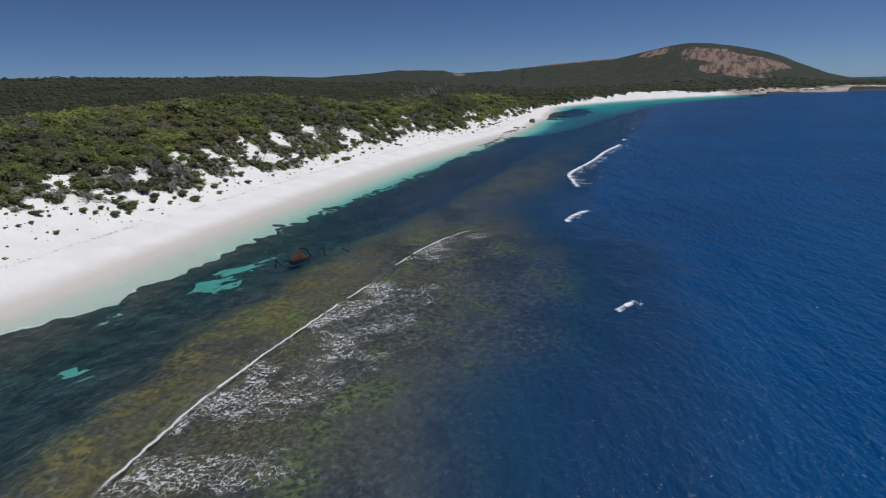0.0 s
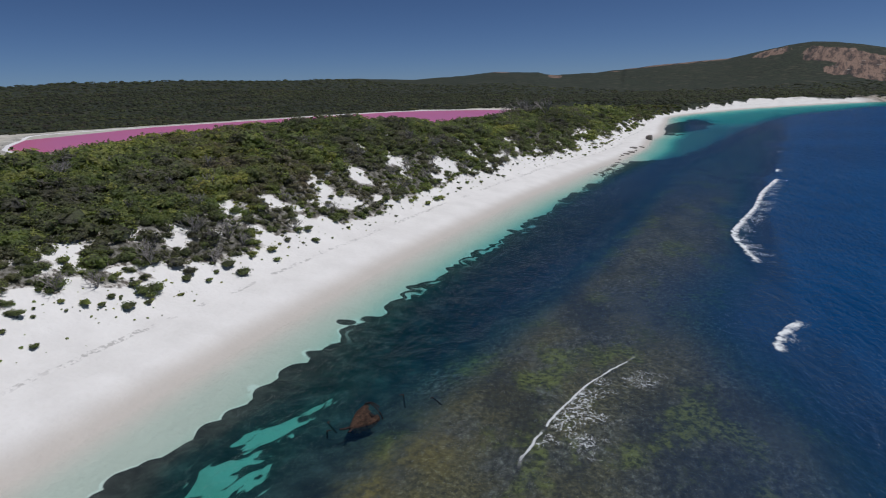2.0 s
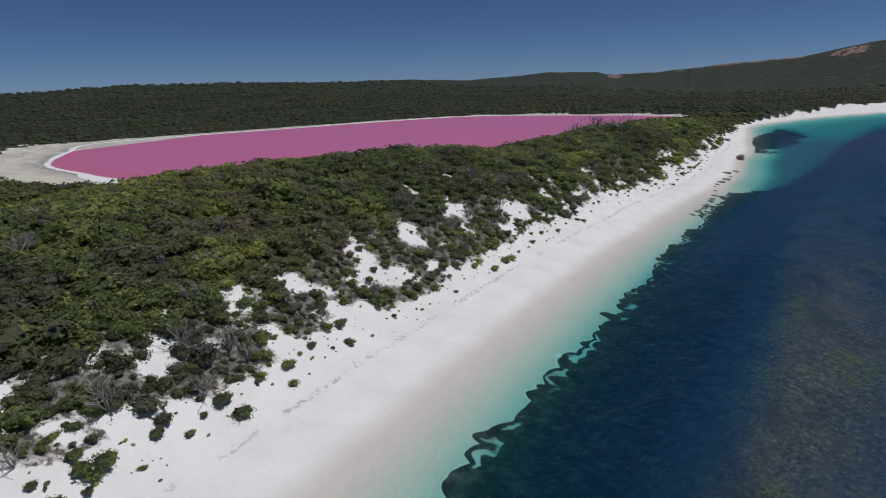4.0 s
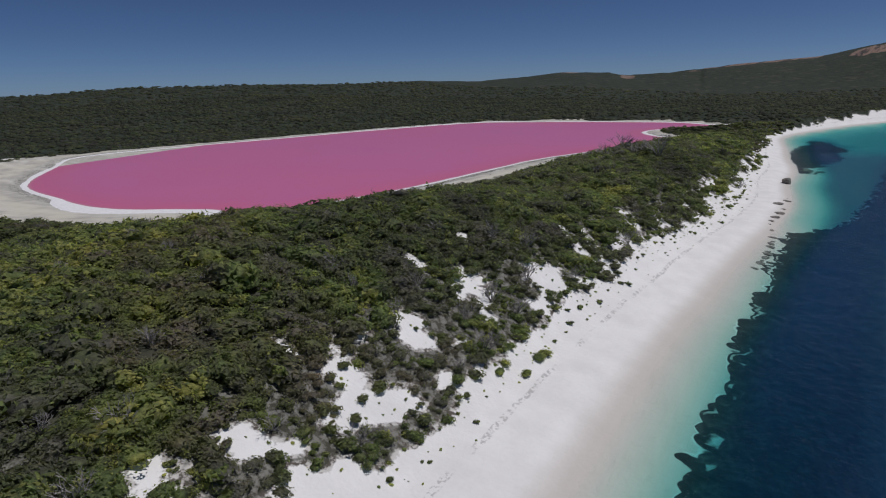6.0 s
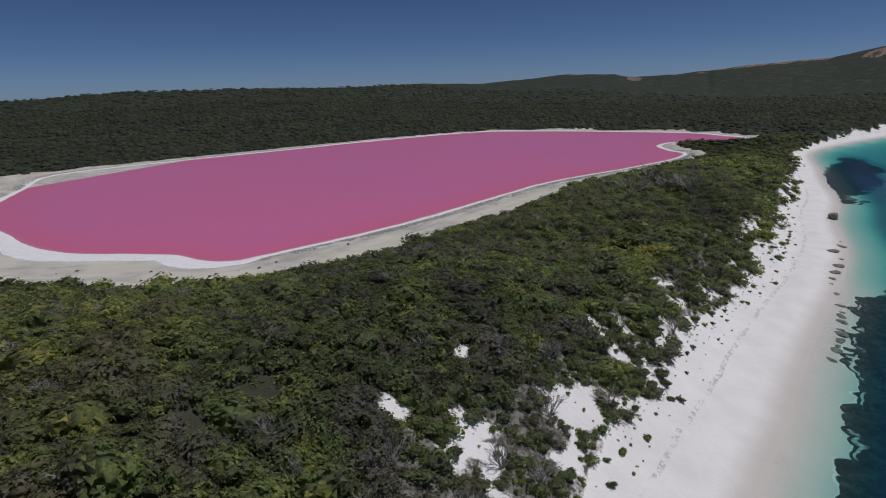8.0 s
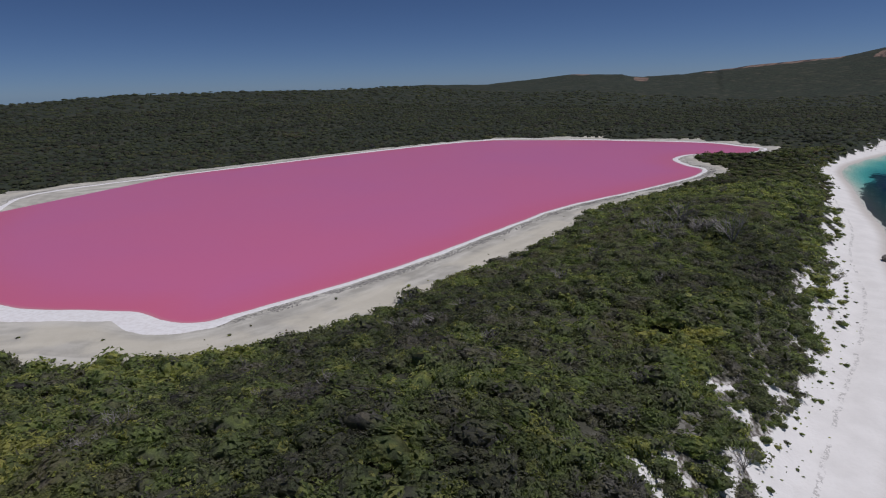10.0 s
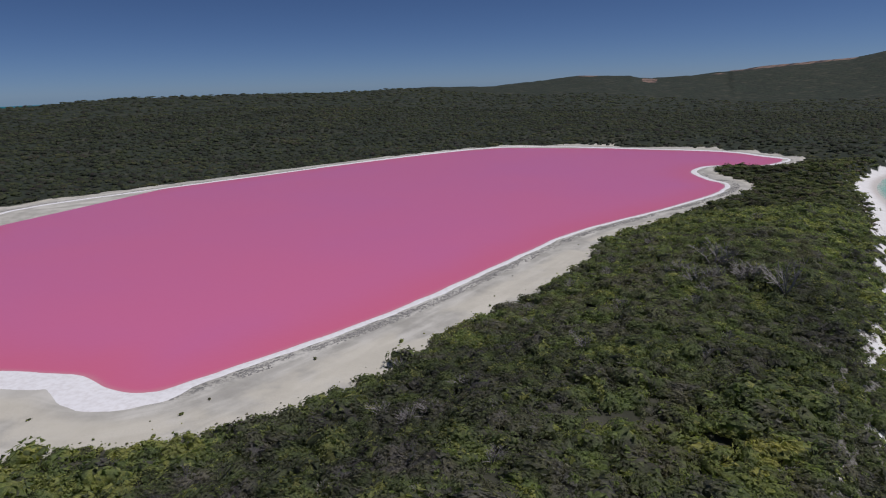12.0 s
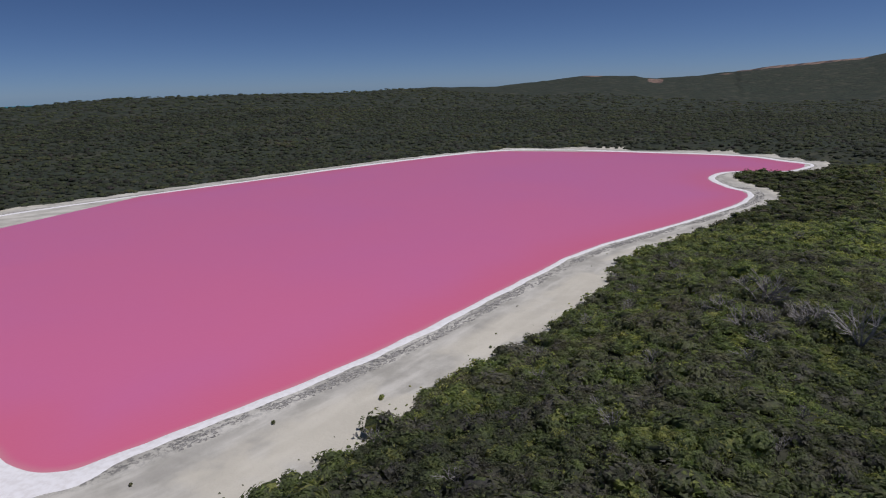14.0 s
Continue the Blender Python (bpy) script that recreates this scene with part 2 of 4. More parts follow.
# ---------------------------------------------------------------- materials
class Nodes:
    def __init__(self, name):
        self.mat = bpy.data.materials.new(name)
        self.mat.use_nodes = True
        self.t = self.mat.node_tree
        self.bsdf = self.t.nodes["Principled BSDF"]
        self.out = self.t.nodes["Material Output"]

    def put(self, socket, value):
        if hasattr(value, "is_output"):
            self.t.links.new(value, socket)
        elif isinstance(value, (tuple, list)):
            socket.default_value = (*value, 1.0) if len(value) == 3 and len(socket.default_value) == 4 else value
        else:
            socket.default_value = value

    def node(self, kind, out=0, props=None, **inputs):
        n = self.t.nodes.new("ShaderNode" + kind)
        for k, v in (props or {}).items():
            if k == "operation":
                n.operation = v
            elif k == "data_type":
                n.data_type = v
            elif k == "blend_type":
                n.blend_type = v
            elif k == "attribute_name":
                n.attribute_name = v
            elif k == "feature":
                n.feature = v
        for k, v in inputs.items():
            self.put(n.inputs[int(k[1:]) if k[0] == "i" and k[1:].isdigit() else k.replace("_", " ")], v)
        return n.outputs[out]

    def math(self, op, a, b=0.0, c=None):
        kw = {"i0": a, "i1": b}
        if c is not None:
            kw["i2"] = c
        return self.node("Math", props={"operation": op}, **kw)

    def position(self):
        return self.node("NewGeometry")

    def scaled(self, sx, sy, sz):
        return self.node("VectorMath", props={"operation": "MULTIPLY"}, i0=self.position(), i1=(sx, sy, sz))

    def noise(self, size, detail=3.0, rough=0.55, vector=None, color=False):
        n = self.node("TexNoise", out=1 if color else 0, Vector=vector or self.position(), Scale=1.0 / size, Detail=detail, Roughness=rough)
        return n

    def step(self, x, a, b):
        n = self.t.nodes.new("ShaderNodeMapRange")
        n.interpolation_type = "SMOOTHSTEP"
        self.put(n.inputs[0], x)
        self.put(n.inputs[1], a)
        self.put(n.inputs[2], b)
        return n.outputs[0]

    def mix(self, f, a, b, kind="MIX"):
        n = self.t.nodes.new("ShaderNodeMix")
        n.data_type, n.blend_type = "RGBA", kind
        self.put(n.inputs[0], f)
        self.put(n.inputs[6], a)
        self.put(n.inputs[7], b)
        return n.outputs[2]

    def attr(self, name):
        return self.node("Attribute", out=2, props={"attribute_name": name})

    def ramp(self, f, stops):
        n = self.t.nodes.new("ShaderNodeValToRGB")
        self.put(n.inputs[0], f)
        e = n.color_ramp.elements
        while len(e) < len(stops):
            e.new(0.5)
        for k, (p, c) in zip(e, stops):
            k.position, k.color = p, (*c, 1)
        return n.outputs[0]

    def bump(self, height, strength, distance):
        self.put(self.bsdf.inputs["Normal"], self.node("Bump", Height=height, Strength=strength, Distance=distance))

    def done(self, color, rough, spec=0.5, metal=0.0):
        self.put(self.bsdf.inputs["Base Color"], color)
        self.put(self.bsdf.inputs["Roughness"], rough)
        self.put(self.bsdf.inputs["Specular IOR Level"], spec)
        self.put(self.bsdf.inputs["Metallic"], metal)
        return self.mat


def ground_material():
    m = Nodes("island_ground")
    fine, mid, wide = m.noise(0.6, 4), m.noise(6, 4), m.noise(45, 4)
    sand = m.mix(m.step(mid, 0.3, 0.75), (0.80, 0.775, 0.74), (0.72, 0.695, 0.66))
    sand = m.mix(m.math("MULTIPLY", m.step(fine, 0.45, 0.8), 0.14), sand, (0.58, 0.54, 0.49))
    wet = m.step(m.attr("shore"), 5.5, 0.5)
    sand = m.mix(m.math("MULTIPLY", wet, 0.75), sand, (0.50, 0.45, 0.39))
    # drift line and footprints along the upper beach
    along_line = m.noise(5, 3, vector=m.scaled(1, 1, 1))
    lines = m.step(m.math("ABSOLUTE", m.math("SUBTRACT", m.attr("shore"), m.math("ADD", 10.9, m.math("MULTIPLY", along_line, 1.6)))), 0.55, 0.3)
    lines = m.math("MULTIPLY", lines, m.math("MULTIPLY", m.step(m.noise(0.7, 4, 0.65), 0.47, 0.56), m.step(m.noise(8, 3), 0.42, 0.52)))
    sand = m.mix(m.math("MULTIPLY", lines, 0.6), sand, (0.33, 0.31, 0.29))
    # lake-side flats: grey beige with dark crusts near the salt
    flat = m.mix(m.step(mid, 0.35, 0.7), (0.50, 0.475, 0.415), (0.38, 0.36, 0.31))
    streak = m.step(m.noise(1.5, 5, 0.75), 0.47, 0.56)
    near_salt = m.math("MULTIPLY", m.step(m.attr("lake"), 8.5, 4.5), m.step(m.attr("lake"), 1.0, 2.4))
    flat = m.mix(m.math("MULTIPLY", m.math("MULTIPLY", streak, near_salt), 0.9), flat, (0.13, 0.125, 0.12))
    bands = m.node("TexNoise", Vector=m.node("VectorMath", props={"operation": "ADD"}, i0=m.node("CombineXYZ", X=m.math("MULTIPLY", m.attr("lake"), 0.17)), i1=m.scaled(0.05, 0.05, 0)), Scale=1.0, Detail=4.0)
    flat = m.mix(m.math("MULTIPLY", m.step(bands, 0.48, 0.64), 0.55), flat, (0.66, 0.63, 0.56))
    flat = m.mix(m.math("MULTIPLY", m.step(bands, 0.48, 0.36), 0.4), flat, (0.33, 0.31, 0.275))
    flat = m.mix(m.math("MULTIPLY", m.step(m.noise(14, 3), 0.5, 0.75), 0.5), flat, (0.40, 0.38, 0.33))
    flat = m.mix(m.math("MULTIPLY", m.math("MULTIPLY", m.step(m.attr("lake"), 9.0, 15.0), m.step(m.noise(20, 4), 0.40, 0.56)), 0.7), flat, (0.60, 0.555, 0.45))
    base = m.mix(m.step(m.attr("lake"), 40.0, 30.0), sand, flat)
    # scrub floor, which carries on far off as a carpet of bushes drawn in colour
    litter = m.ramp(mid, [(0.3, (0.030, 0.033, 0.020)), (0.5, (0.050, 0.050, 0.033)), (0.7, (0.085, 0.080, 0.060))])
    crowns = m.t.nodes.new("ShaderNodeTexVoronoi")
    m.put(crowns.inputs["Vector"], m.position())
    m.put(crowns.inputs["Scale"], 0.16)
    # each crown cell darkens outwards, the shade between bushes put into the colour
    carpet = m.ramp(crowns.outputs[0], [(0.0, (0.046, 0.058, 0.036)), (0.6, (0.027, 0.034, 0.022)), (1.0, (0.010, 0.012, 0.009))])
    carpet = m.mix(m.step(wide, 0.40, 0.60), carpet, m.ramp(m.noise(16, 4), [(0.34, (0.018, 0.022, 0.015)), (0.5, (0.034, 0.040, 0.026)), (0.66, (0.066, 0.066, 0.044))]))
    twigs = m.mix(m.step(m.noise(0.9, 5, 0.7), 0.42, 0.58), (0.10, 0.085, 0.07), (0.55, 0.52, 0.48))
    litter = m.mix(m.math("MULTIPLY", m.attr("face"), m.math("ADD", 0.3, m.math("MULTIPLY", m.step(m.attr("veg"), 0.99, 0.8), 0.7))), litter, twigs)
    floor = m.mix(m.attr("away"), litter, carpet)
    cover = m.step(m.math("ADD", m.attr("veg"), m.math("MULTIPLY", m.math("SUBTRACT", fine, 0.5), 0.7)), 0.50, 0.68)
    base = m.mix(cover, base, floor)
    # bare granite
    across = m.node("VectorMath", out=1, props={"operation": "DOT_PRODUCT"}, i0=m.position(), i1=(0.94, -0.34, 0))
    downhill = m.node("VectorMath", out=1, props={"operation": "DOT_PRODUCT"}, i0=m.position(), i1=(0.034, 0.094, 0.1))
    fall = m.node("CombineXYZ", X=across, Y=downhill)
    stone = m.ramp(m.noise(24, 6, 0.75, vector=fall), [(0.40, (0.035, 0.032, 0.03)), (0.48, (0.12, 0.082, 0.066)), (0.56, (0.26, 0.175, 0.13)), (0.64, (0.11, 0.083, 0.07))])
    stone = m.mix(m.step(m.noise(26, 5, 0.7), 0.60, 0.72), stone, (0.38, 0.33, 0.285))
    bare = m.step(m.math("ADD", m.attr("rock"), m.math("MULTIPLY", m.math("SUBTRACT", m.noise(42, 6, 0.68, vector=fall), 0.5), 1.7)), 0.46, 0.54)
    base = m.mix(bare, base, stone)
    head = m.math("MULTIPLY", m.step(m.attr("headland"), 0.3, 0.7), m.step(m.math("ADD", m.attr("shore"), m.math("MULTIPLY", m.math("SUBTRACT", m.noise(28, 5, 0.65), 0.5), 50.0)), 30.0, 22.0))
    base = m.mix(head, base, m.mix(m.step(m.noise(14, 5, 0.7), 0.38, 0.62), (0.46, 0.41, 0.35), (0.20, 0.17, 0.14)))
    # sea bed: weed meadow and brown reef flat
    lobes = m.t.nodes.new("ShaderNodeTexVoronoi")
    m.put(lobes.inputs["Vector"], m.node("VectorMath", props={"operation": "ADD"}, i0=m.position(), i1=m.node("VectorMath", props={"operation": "MULTIPLY"}, i0=m.noise(4.0, 3, 0.5, color=True), i1=(1.6, 1.6, 0))))
    m.put(lobes.inputs["Scale"], 0.30)
    ragged = m.math("ADD", m.math("MULTIPLY", m.math("SUBTRACT", m.noise(9.0, 2, 0.5), 0.5), 7.0), m.math("MULTIPLY", m.math("SUBTRACT", 0.42, lobes.outputs[0]), 3.4))
    brink = m.math("ADD", m.attr("weed"), ragged)
    swirl = m.t.nodes.new("ShaderNodeTexNoise")
    for key, value in (("Vector", m.node("CombineXYZ", X=m.node("VectorMath", out=1, props={"operation": "DOT_PRODUCT"}, i0=m.position(), i1=(0.95, -0.31, 0)),
                                         Y=m.node("VectorMath", out=1, props={"operation": "DOT_PRODUCT"}, i0=m.position(), i1=(0.12, 0.36, 0)))),
                       ("Scale", 0.62), ("Detail", 5.0), ("Distortion", 1.2)):
        m.put(swirl.inputs[key], value)
    bared = m.step(m.math("SUBTRACT", swirl.outputs[0], m.math("MULTIPLY", m.math("SUBTRACT", 1.0, m.attr("glade")), 0.42)), 0.40, 0.46)
    meadow = m.math("MULTIPLY", m.step(brink, -0.12, 0.12), m.math("SUBTRACT", 1.0, m.math("MULTIPLY", bared, 0.85)))
    ring = m.math("MULTIPLY", m.step(m.math("ABSOLUTE", m.math("SUBTRACT", brink, 1.3)), 0.5, 0.28), m.math("MULTIPLY", m.step(m.noise(7, 3), 0.50, 0.56), m.math("MULTIPLY", m.step(m.attr("weed"), 4.0, 2.0), m.step(m.node("SeparateXYZ", out=1, i0=m.position()), 280.0, 310.0))))
    meadow = m.math("MULTIPLY", meadow, m.math("SUBTRACT", 1.0, m.math("MULTIPLY", ring, 0.8)))
    rim = m.math("MULTIPLY", m.math("MULTIPLY", m.step(brink, -0.55, -0.3), m.step(m.attr("weed"), -2.5, -1.0)), m.step(m.noise(6, 2), 0.42, 0.55))
    base = m.mix(m.math("MULTIPLY", rim, 0.4), base, (0.86, 0.85, 0.82))
    base = m.mix(m.math("MULTIPLY", m.step(m.attr("glade"), 0.05, 0.3), 0.5), base, (0.26, 0.38, 0.26))
    base = m.mix(meadow, base, m.ramp(m.noise(2.2, 6, 0.75), [(0.3, (0.014, 0.014, 0.016)), (0.5, (0.038, 0.036, 0.036)), (0.7, (0.10, 0.09, 0.085))]))
    flatness = m.step(m.math("ADD", m.attr("reef"), m.math("MULTIPLY", m.math("SUBTRACT", m.noise(20, 5, 0.6), 0.5), 30.0)), -1.0, 4.0)
    turf = m.ramp(m.noise(0.6, 6, 0.85, vector=m.scaled(1, 0.7, 1)), [(0.30, (0.010, 0.008, 0.009)), (0.44, (0.050, 0.040, 0.040)), (0.56, (0.125, 0.100, 0.094)), (0.68, (0.34, 0.30, 0.27))])
    ochre = m.ramp(m.noise(0.5, 5, 0.8), [(0.34, (0.022, 0.016, 0.010)), (0.48, (0.085, 0.060, 0.030)), (0.58, (0.17, 0.118, 0.055)), (0.70, (0.36, 0.30, 0.22))])
    turf = m.mix(m.math("MULTIPLY", m.math("MULTIPLY", m.step(m.noise(11, 4, 0.6), 0.34, 0.56), m.math("MULTIPLY", m.step(m.attr("reef"), 0.0, 5.0), m.math("MULTIPLY", m.step(m.attr("inner"), 38.0, 14.0), m.step(m.node("SeparateXYZ", out=1, i0=m.position()), 350.0, 270.0)))), 0.8), turf, ochre)
    turf = m.mix(m.math("MULTIPLY", m.step(m.noise(22, 5, 0.6, vector=m.scaled(1, 0.45, 1)), 0.53, 0.68), 0.75), turf, (0.15, 0.115, 0.085))
    turf = m.mix(m.math("MULTIPLY", m.step(m.noise(11, 5, 0.65, vector=m.scaled(1, 0.5, 1)), 0.49, 0.64), 0.6), turf, (0.020, 0.018, 0.023))
    turf = m.mix(m.math("MULTIPLY", m.step(m.noise(8, 5, 0.65, vector=m.scaled(1, 0.6, 1)), 0.52, 0.62), 0.7), turf, m.mix(m.step(m.noise(0.6, 4, 0.75), 0.40, 0.60), (0.030, 0.030, 0.012), (0.21, 0.19, 0.055)))
    golden = m.math("MULTIPLY", m.math("MULTIPLY", m.step(m.attr("inner"), 12.0, 4.0), m.step(m.attr("inner"), -3.0, 1.0)), m.math("MULTIPLY", m.step(m.node("SeparateXYZ", out=1, i0=m.position()), 285.0, 245.0), m.step(m.noise(6, 5, 0.7), 0.42, 0.58)))
    turf = m.mix(m.math("MULTIPLY", golden, 0.8), turf, m.mix(m.step(m.noise(0.7, 4, 0.7), 0.38, 0.62), (0.075, 0.046, 0.014), (0.33, 0.205, 0.05)))
    base = m.mix(m.math("MULTIPLY", flatness, meadow), base, turf)
    m.bump(m.math("ADD", m.math("MULTIPLY", fine, 0.25), mid), 0.5, 0.5)
    return m.done(base, m.math("SUBTRACT", 0.95, m.math("MULTIPLY", wet, 0.35)), 0.25)


def sea_material():
    m = Nodes("sea_water")
    ripple = m.math("ADD", m.noise(0.9, 3, vector=m.scaled(1.0, 0.5, 1)), m.math("MULTIPLY", m.noise(4.5, 4, 0.6, vector=m.scaled(0.9, 0.4, 1)), 3.0))
    normal = m.node("Bump", Height=ripple, Strength=0.5, Distance=0.7)
    depth = m.attr("depth")
    tint = m.ramp(m.math("DIVIDE", depth, 4.0), [(0.0, (1, 1, 1)), (0.12, (0.74, 0.93, 0.90)), (0.30, (0.34, 0.79, 0.79)), (0.52, (0.10, 0.53, 0.61)), (0.85, (0.08, 0.27, 0.46))])
    clear = m.node("BsdfTransparent", Color=tint)
    body = m.node("BsdfDiffuse", Color=m.mix(m.step(depth, 2.0, 7.5), (0.015, 0.056, 0.142), m.mix(m.step(m.noise(60, 3), 0.3, 0.7), (0.002, 0.040, 0.128), (0.002, 0.053, 0.165))), Normal=normal)
    murk = m.math("MAXIMUM", m.step(depth, 0.7, 5.5), m.attr("murk"))
    mixed = m.node("MixShader", i0=murk, i1=clear, i2=body)
    chop = m.node("Bump", Height=m.math("ADD", ripple, m.math("MULTIPLY", m.noise(0.4, 3, vector=m.scaled(1.0, 0.6, 1)), 0.5)), Strength=0.75, Distance=0.75)
    gloss = m.node("BsdfGlossy", Color=(1, 1, 1), Roughness=0.17, Normal=chop)
    shine = m.node("Fresnel", IOR=1.33, Normal=chop)
    water = m.node("MixShader", i0=m.math("MULTIPLY", shine, m.math("ADD", 0.16, m.math("MULTIPLY", m.step(m.math("ADD", depth, m.math("MULTIPLY", m.attr("murk"), 4.0)), 1.0, 6.0), 0.28))), i1=mixed, i2=gloss)
    # surf: lace behind the wave front and solid white along it
    lace = m.t.nodes.new("ShaderNodeTexVoronoi")
    lace.feature = "DISTANCE_TO_EDGE"
    warp = m.node("VectorMath", props={"operation": "ADD"}, i0=m.position(), i1=m.node("VectorMath", props={"operation": "MULTIPLY"}, i0=m.noise(1.3, 5, 0.7, color=True), i1=(2.2, 2.2, 0)))
    m.put(lace.inputs["Vector"], warp)
    m.put(lace.inputs["Scale"], 1.9)
    foam = m.attr("foam")
    thin = m.math("MULTIPLY", foam, m.step(m.noise(5.0, 5, 0.65), 0.44, 0.60))
    web = m.step(lace.outputs[0], m.math("MULTIPLY", thin, 0.15), m.math("MULTIPLY", thin, 0.03))
    web = m.math("MULTIPLY", web, m.step(thin, 0.05, 0.25))
    solid = m.step(m.math("ADD", m.attr("crest"), m.math("MULTIPLY", m.math("SUBTRACT", m.noise(1.3, 5, 0.7), 0.5), 1.15)), 0.5, 0.85)
    front = m.math("ABSOLUTE", m.math("ADD", m.attr("front"), m.math("MULTIPLY", m.math("SUBTRACT", m.noise(2.2, 4, 0.6), 0.5), 0.9)))
    brow = m.math("MULTIPLY", m.step(front, m.math("ADD", 0.10, m.math("MULTIPLY", m.noise(4.0, 2), 0.26)), 0.05), m.math("MULTIPLY", m.attr("brow"), m.step(m.noise(3.5, 3), 0.30, 0.45)))
    solid = m.math("MAXIMUM", solid, m.math("MULTIPLY", brow, 0.7))
    white = m.math("MAXIMUM", m.math("MULTIPLY", m.math("MULTIPLY", web, m.step(m.noise(0.5, 3), 0.3, 0.55)), 0.66), solid)
    froth = m.node("BsdfDiffuse", Color=(0.78, 0.80, 0.80))
    surface = m.node("MixShader", i0=white, i1=water, i2=froth)
    m.t.links.new(surface, m.out.inputs[0])
    return m.mat


def lake_material():
    m = Nodes("pink_lake_water")
    cloud = m.noise(120, 4)
    edge = m.step(m.math("ADD", m.attr("inside"), m.math("MULTIPLY", m.noise(25, 3), 10.0)), 34.0, 2.0)
    color = m.mix(m.step(cloud, 0.3, 0.7), (0.655, 0.158, 0.300), (0.625, 0.158, 0.325))
    color = m.mix(m.math("MULTIPLY", edge, 0.6), color, (0.68, 0.138, 0.205))
    ripple = m.math("ADD", m.noise(0.7, 2), m.noise(3.0, 2))
    m.bump(ripple, 0.12, 0.2)
    brim = m.step(m.attr("inside"), 3.0, 0.2)
    color = m.mix(m.math("MULTIPLY", brim, 0.7), color, (0.62, 0.30, 0.32))
    return m.done(color, 0.28, 0.5)


def salt_material():
    m = Nodes("salt_crust")
    n = m.noise(1.3, 4)
    color = m.mix(m.step(n, 0.35, 0.7), (0.84, 0.82, 0.81), (0.74, 0.71, 0.69))
    m.bump(n, 0.4, 0.08)
    return m.done(color, 0.7, 0.3)


def leaf_material(name, dark, light, pale, m_dull, grey):
    m = Nodes(name)
    isle = m.math("ADD", m.math("MULTIPLY", m.node("NewGeometry", out=8), 0.22), m.math("MULTIPLY", m.noise(3.4, 1), 1.3))
    one = m.node("ObjectInfo", out=5)
    pick = m.math("FRACT", m.math("ADD", isle, m.math("MULTIPLY", one, 0.999)))
    leafy = m.noise(0.42, 5, 0.75)
    patch = m.math("ADD", m.noise(9, 4, 0.6), m.math("MULTIPLY", m.math("SUBTRACT", pick, 0.5), 0.22))
    color = m.ramp(patch, [(0.28, grey), (0.37, m_dull), (0.44, dark), (0.54, light), (0.66, pale)])
    color = m.mix(1.0, color, m.ramp(leafy, [(0.3, (0.60, 0.60, 0.60)), (0.5, (1.0, 1.0, 1.0)), (0.7, (1.45, 1.45, 1.35))]), "MULTIPLY")
    color = m.mix(1.0, color, m.ramp(m.math("FRACT", m.math("MULTIPLY", pick, 3.1)), [(0.0, (0.72, 0.72, 0.75)), (0.5, (1.05, 1.05, 1.0)), (1.0, (1.25, 1.2, 0.95))]), "MULTIPLY")
    drift = m.ramp(m.noise(55, 4, 0.6), [(0.34, (0.66, 0.66, 0.72)), (0.46, (0.95, 0.95, 0.95)), (0.56, (1.06, 1.08, 1.0)), (0.68, (1.30, 1.16, 1.02))])
    color = m.mix(1.0, color, drift, "MULTIPLY")
    m.bump(m.math("ADD", leafy, m.math("MULTIPLY", m.noise(0.2, 2), 0.4)), 0.9, 0.35)
    m.done(color, 0.75, 0.25)
    thin = m.node("BsdfTranslucent", Color=m.mix(1.0, color, (1.5, 1.6, 1.0), "MULTIPLY"))
    m.t.links.new(m.node("MixShader", i0=0.45, i1=m.bsdf.outputs[0], i2=thin), m.out.inputs[0])
    return m.mat


def stone_material(name, a, b, size):
    m = Nodes(name)
    n = m.noise(size, 6, 0.65)
    color = m.mix(m.step(n, 0.3, 0.7), a, b)
    color = m.mix(m.math("MULTIPLY", m.step(m.noise(size * 4, 3), 0.5, 0.7), 0.5), color, m.mix(1.0, color, (0.5, 0.5, 0.5), "MULTIPLY"))
    m.bump(n, 0.8, 0.2)
    return m.done(color, 0.85, 0.3)


MAT_GROUND, MAT_SEA, MAT_LAKE, MAT_SALT = ground_material(), sea_material(), lake_material(), salt_material()
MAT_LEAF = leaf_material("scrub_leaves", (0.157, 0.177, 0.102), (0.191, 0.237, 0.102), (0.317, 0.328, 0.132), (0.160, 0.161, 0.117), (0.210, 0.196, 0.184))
# greyer and cooler than the near leaves: distance haze mixed into the colour
MAT_FAR = leaf_material("hazed_far_scrub_leaves", (0.052, 0.059, 0.044), (0.066, 0.081, 0.048), (0.100, 0.107, 0.064), (0.060, 0.055, 0.048), (0.083, 0.070, 0.076))
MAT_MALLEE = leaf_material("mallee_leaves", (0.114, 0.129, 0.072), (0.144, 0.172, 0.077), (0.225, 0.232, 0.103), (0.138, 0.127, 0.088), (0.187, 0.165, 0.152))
MAT_TWIG = stone_material("weathered_wood", (0.40, 0.375, 0.35), (0.24, 0.215, 0.195), 0.3)
MAT_BOULDER = stone_material("beach_rock", (0.26, 0.235, 0.205), (0.13, 0.118, 0.105), 0.6)
MAT_CRUST = stone_material("grey_crust", (0.42, 0.40, 0.37), (0.20, 0.19, 0.175), 0.5)
MAT_RUST = stone_material("rusted_iron", (0.20, 0.115, 0.075), (0.08, 0.052, 0.04), 0.3)
MAT_RUST_DARK = stone_material("dark_rusted_iron", (0.05, 0.03, 0.025), (0.025, 0.018, 0.016), 0.3)

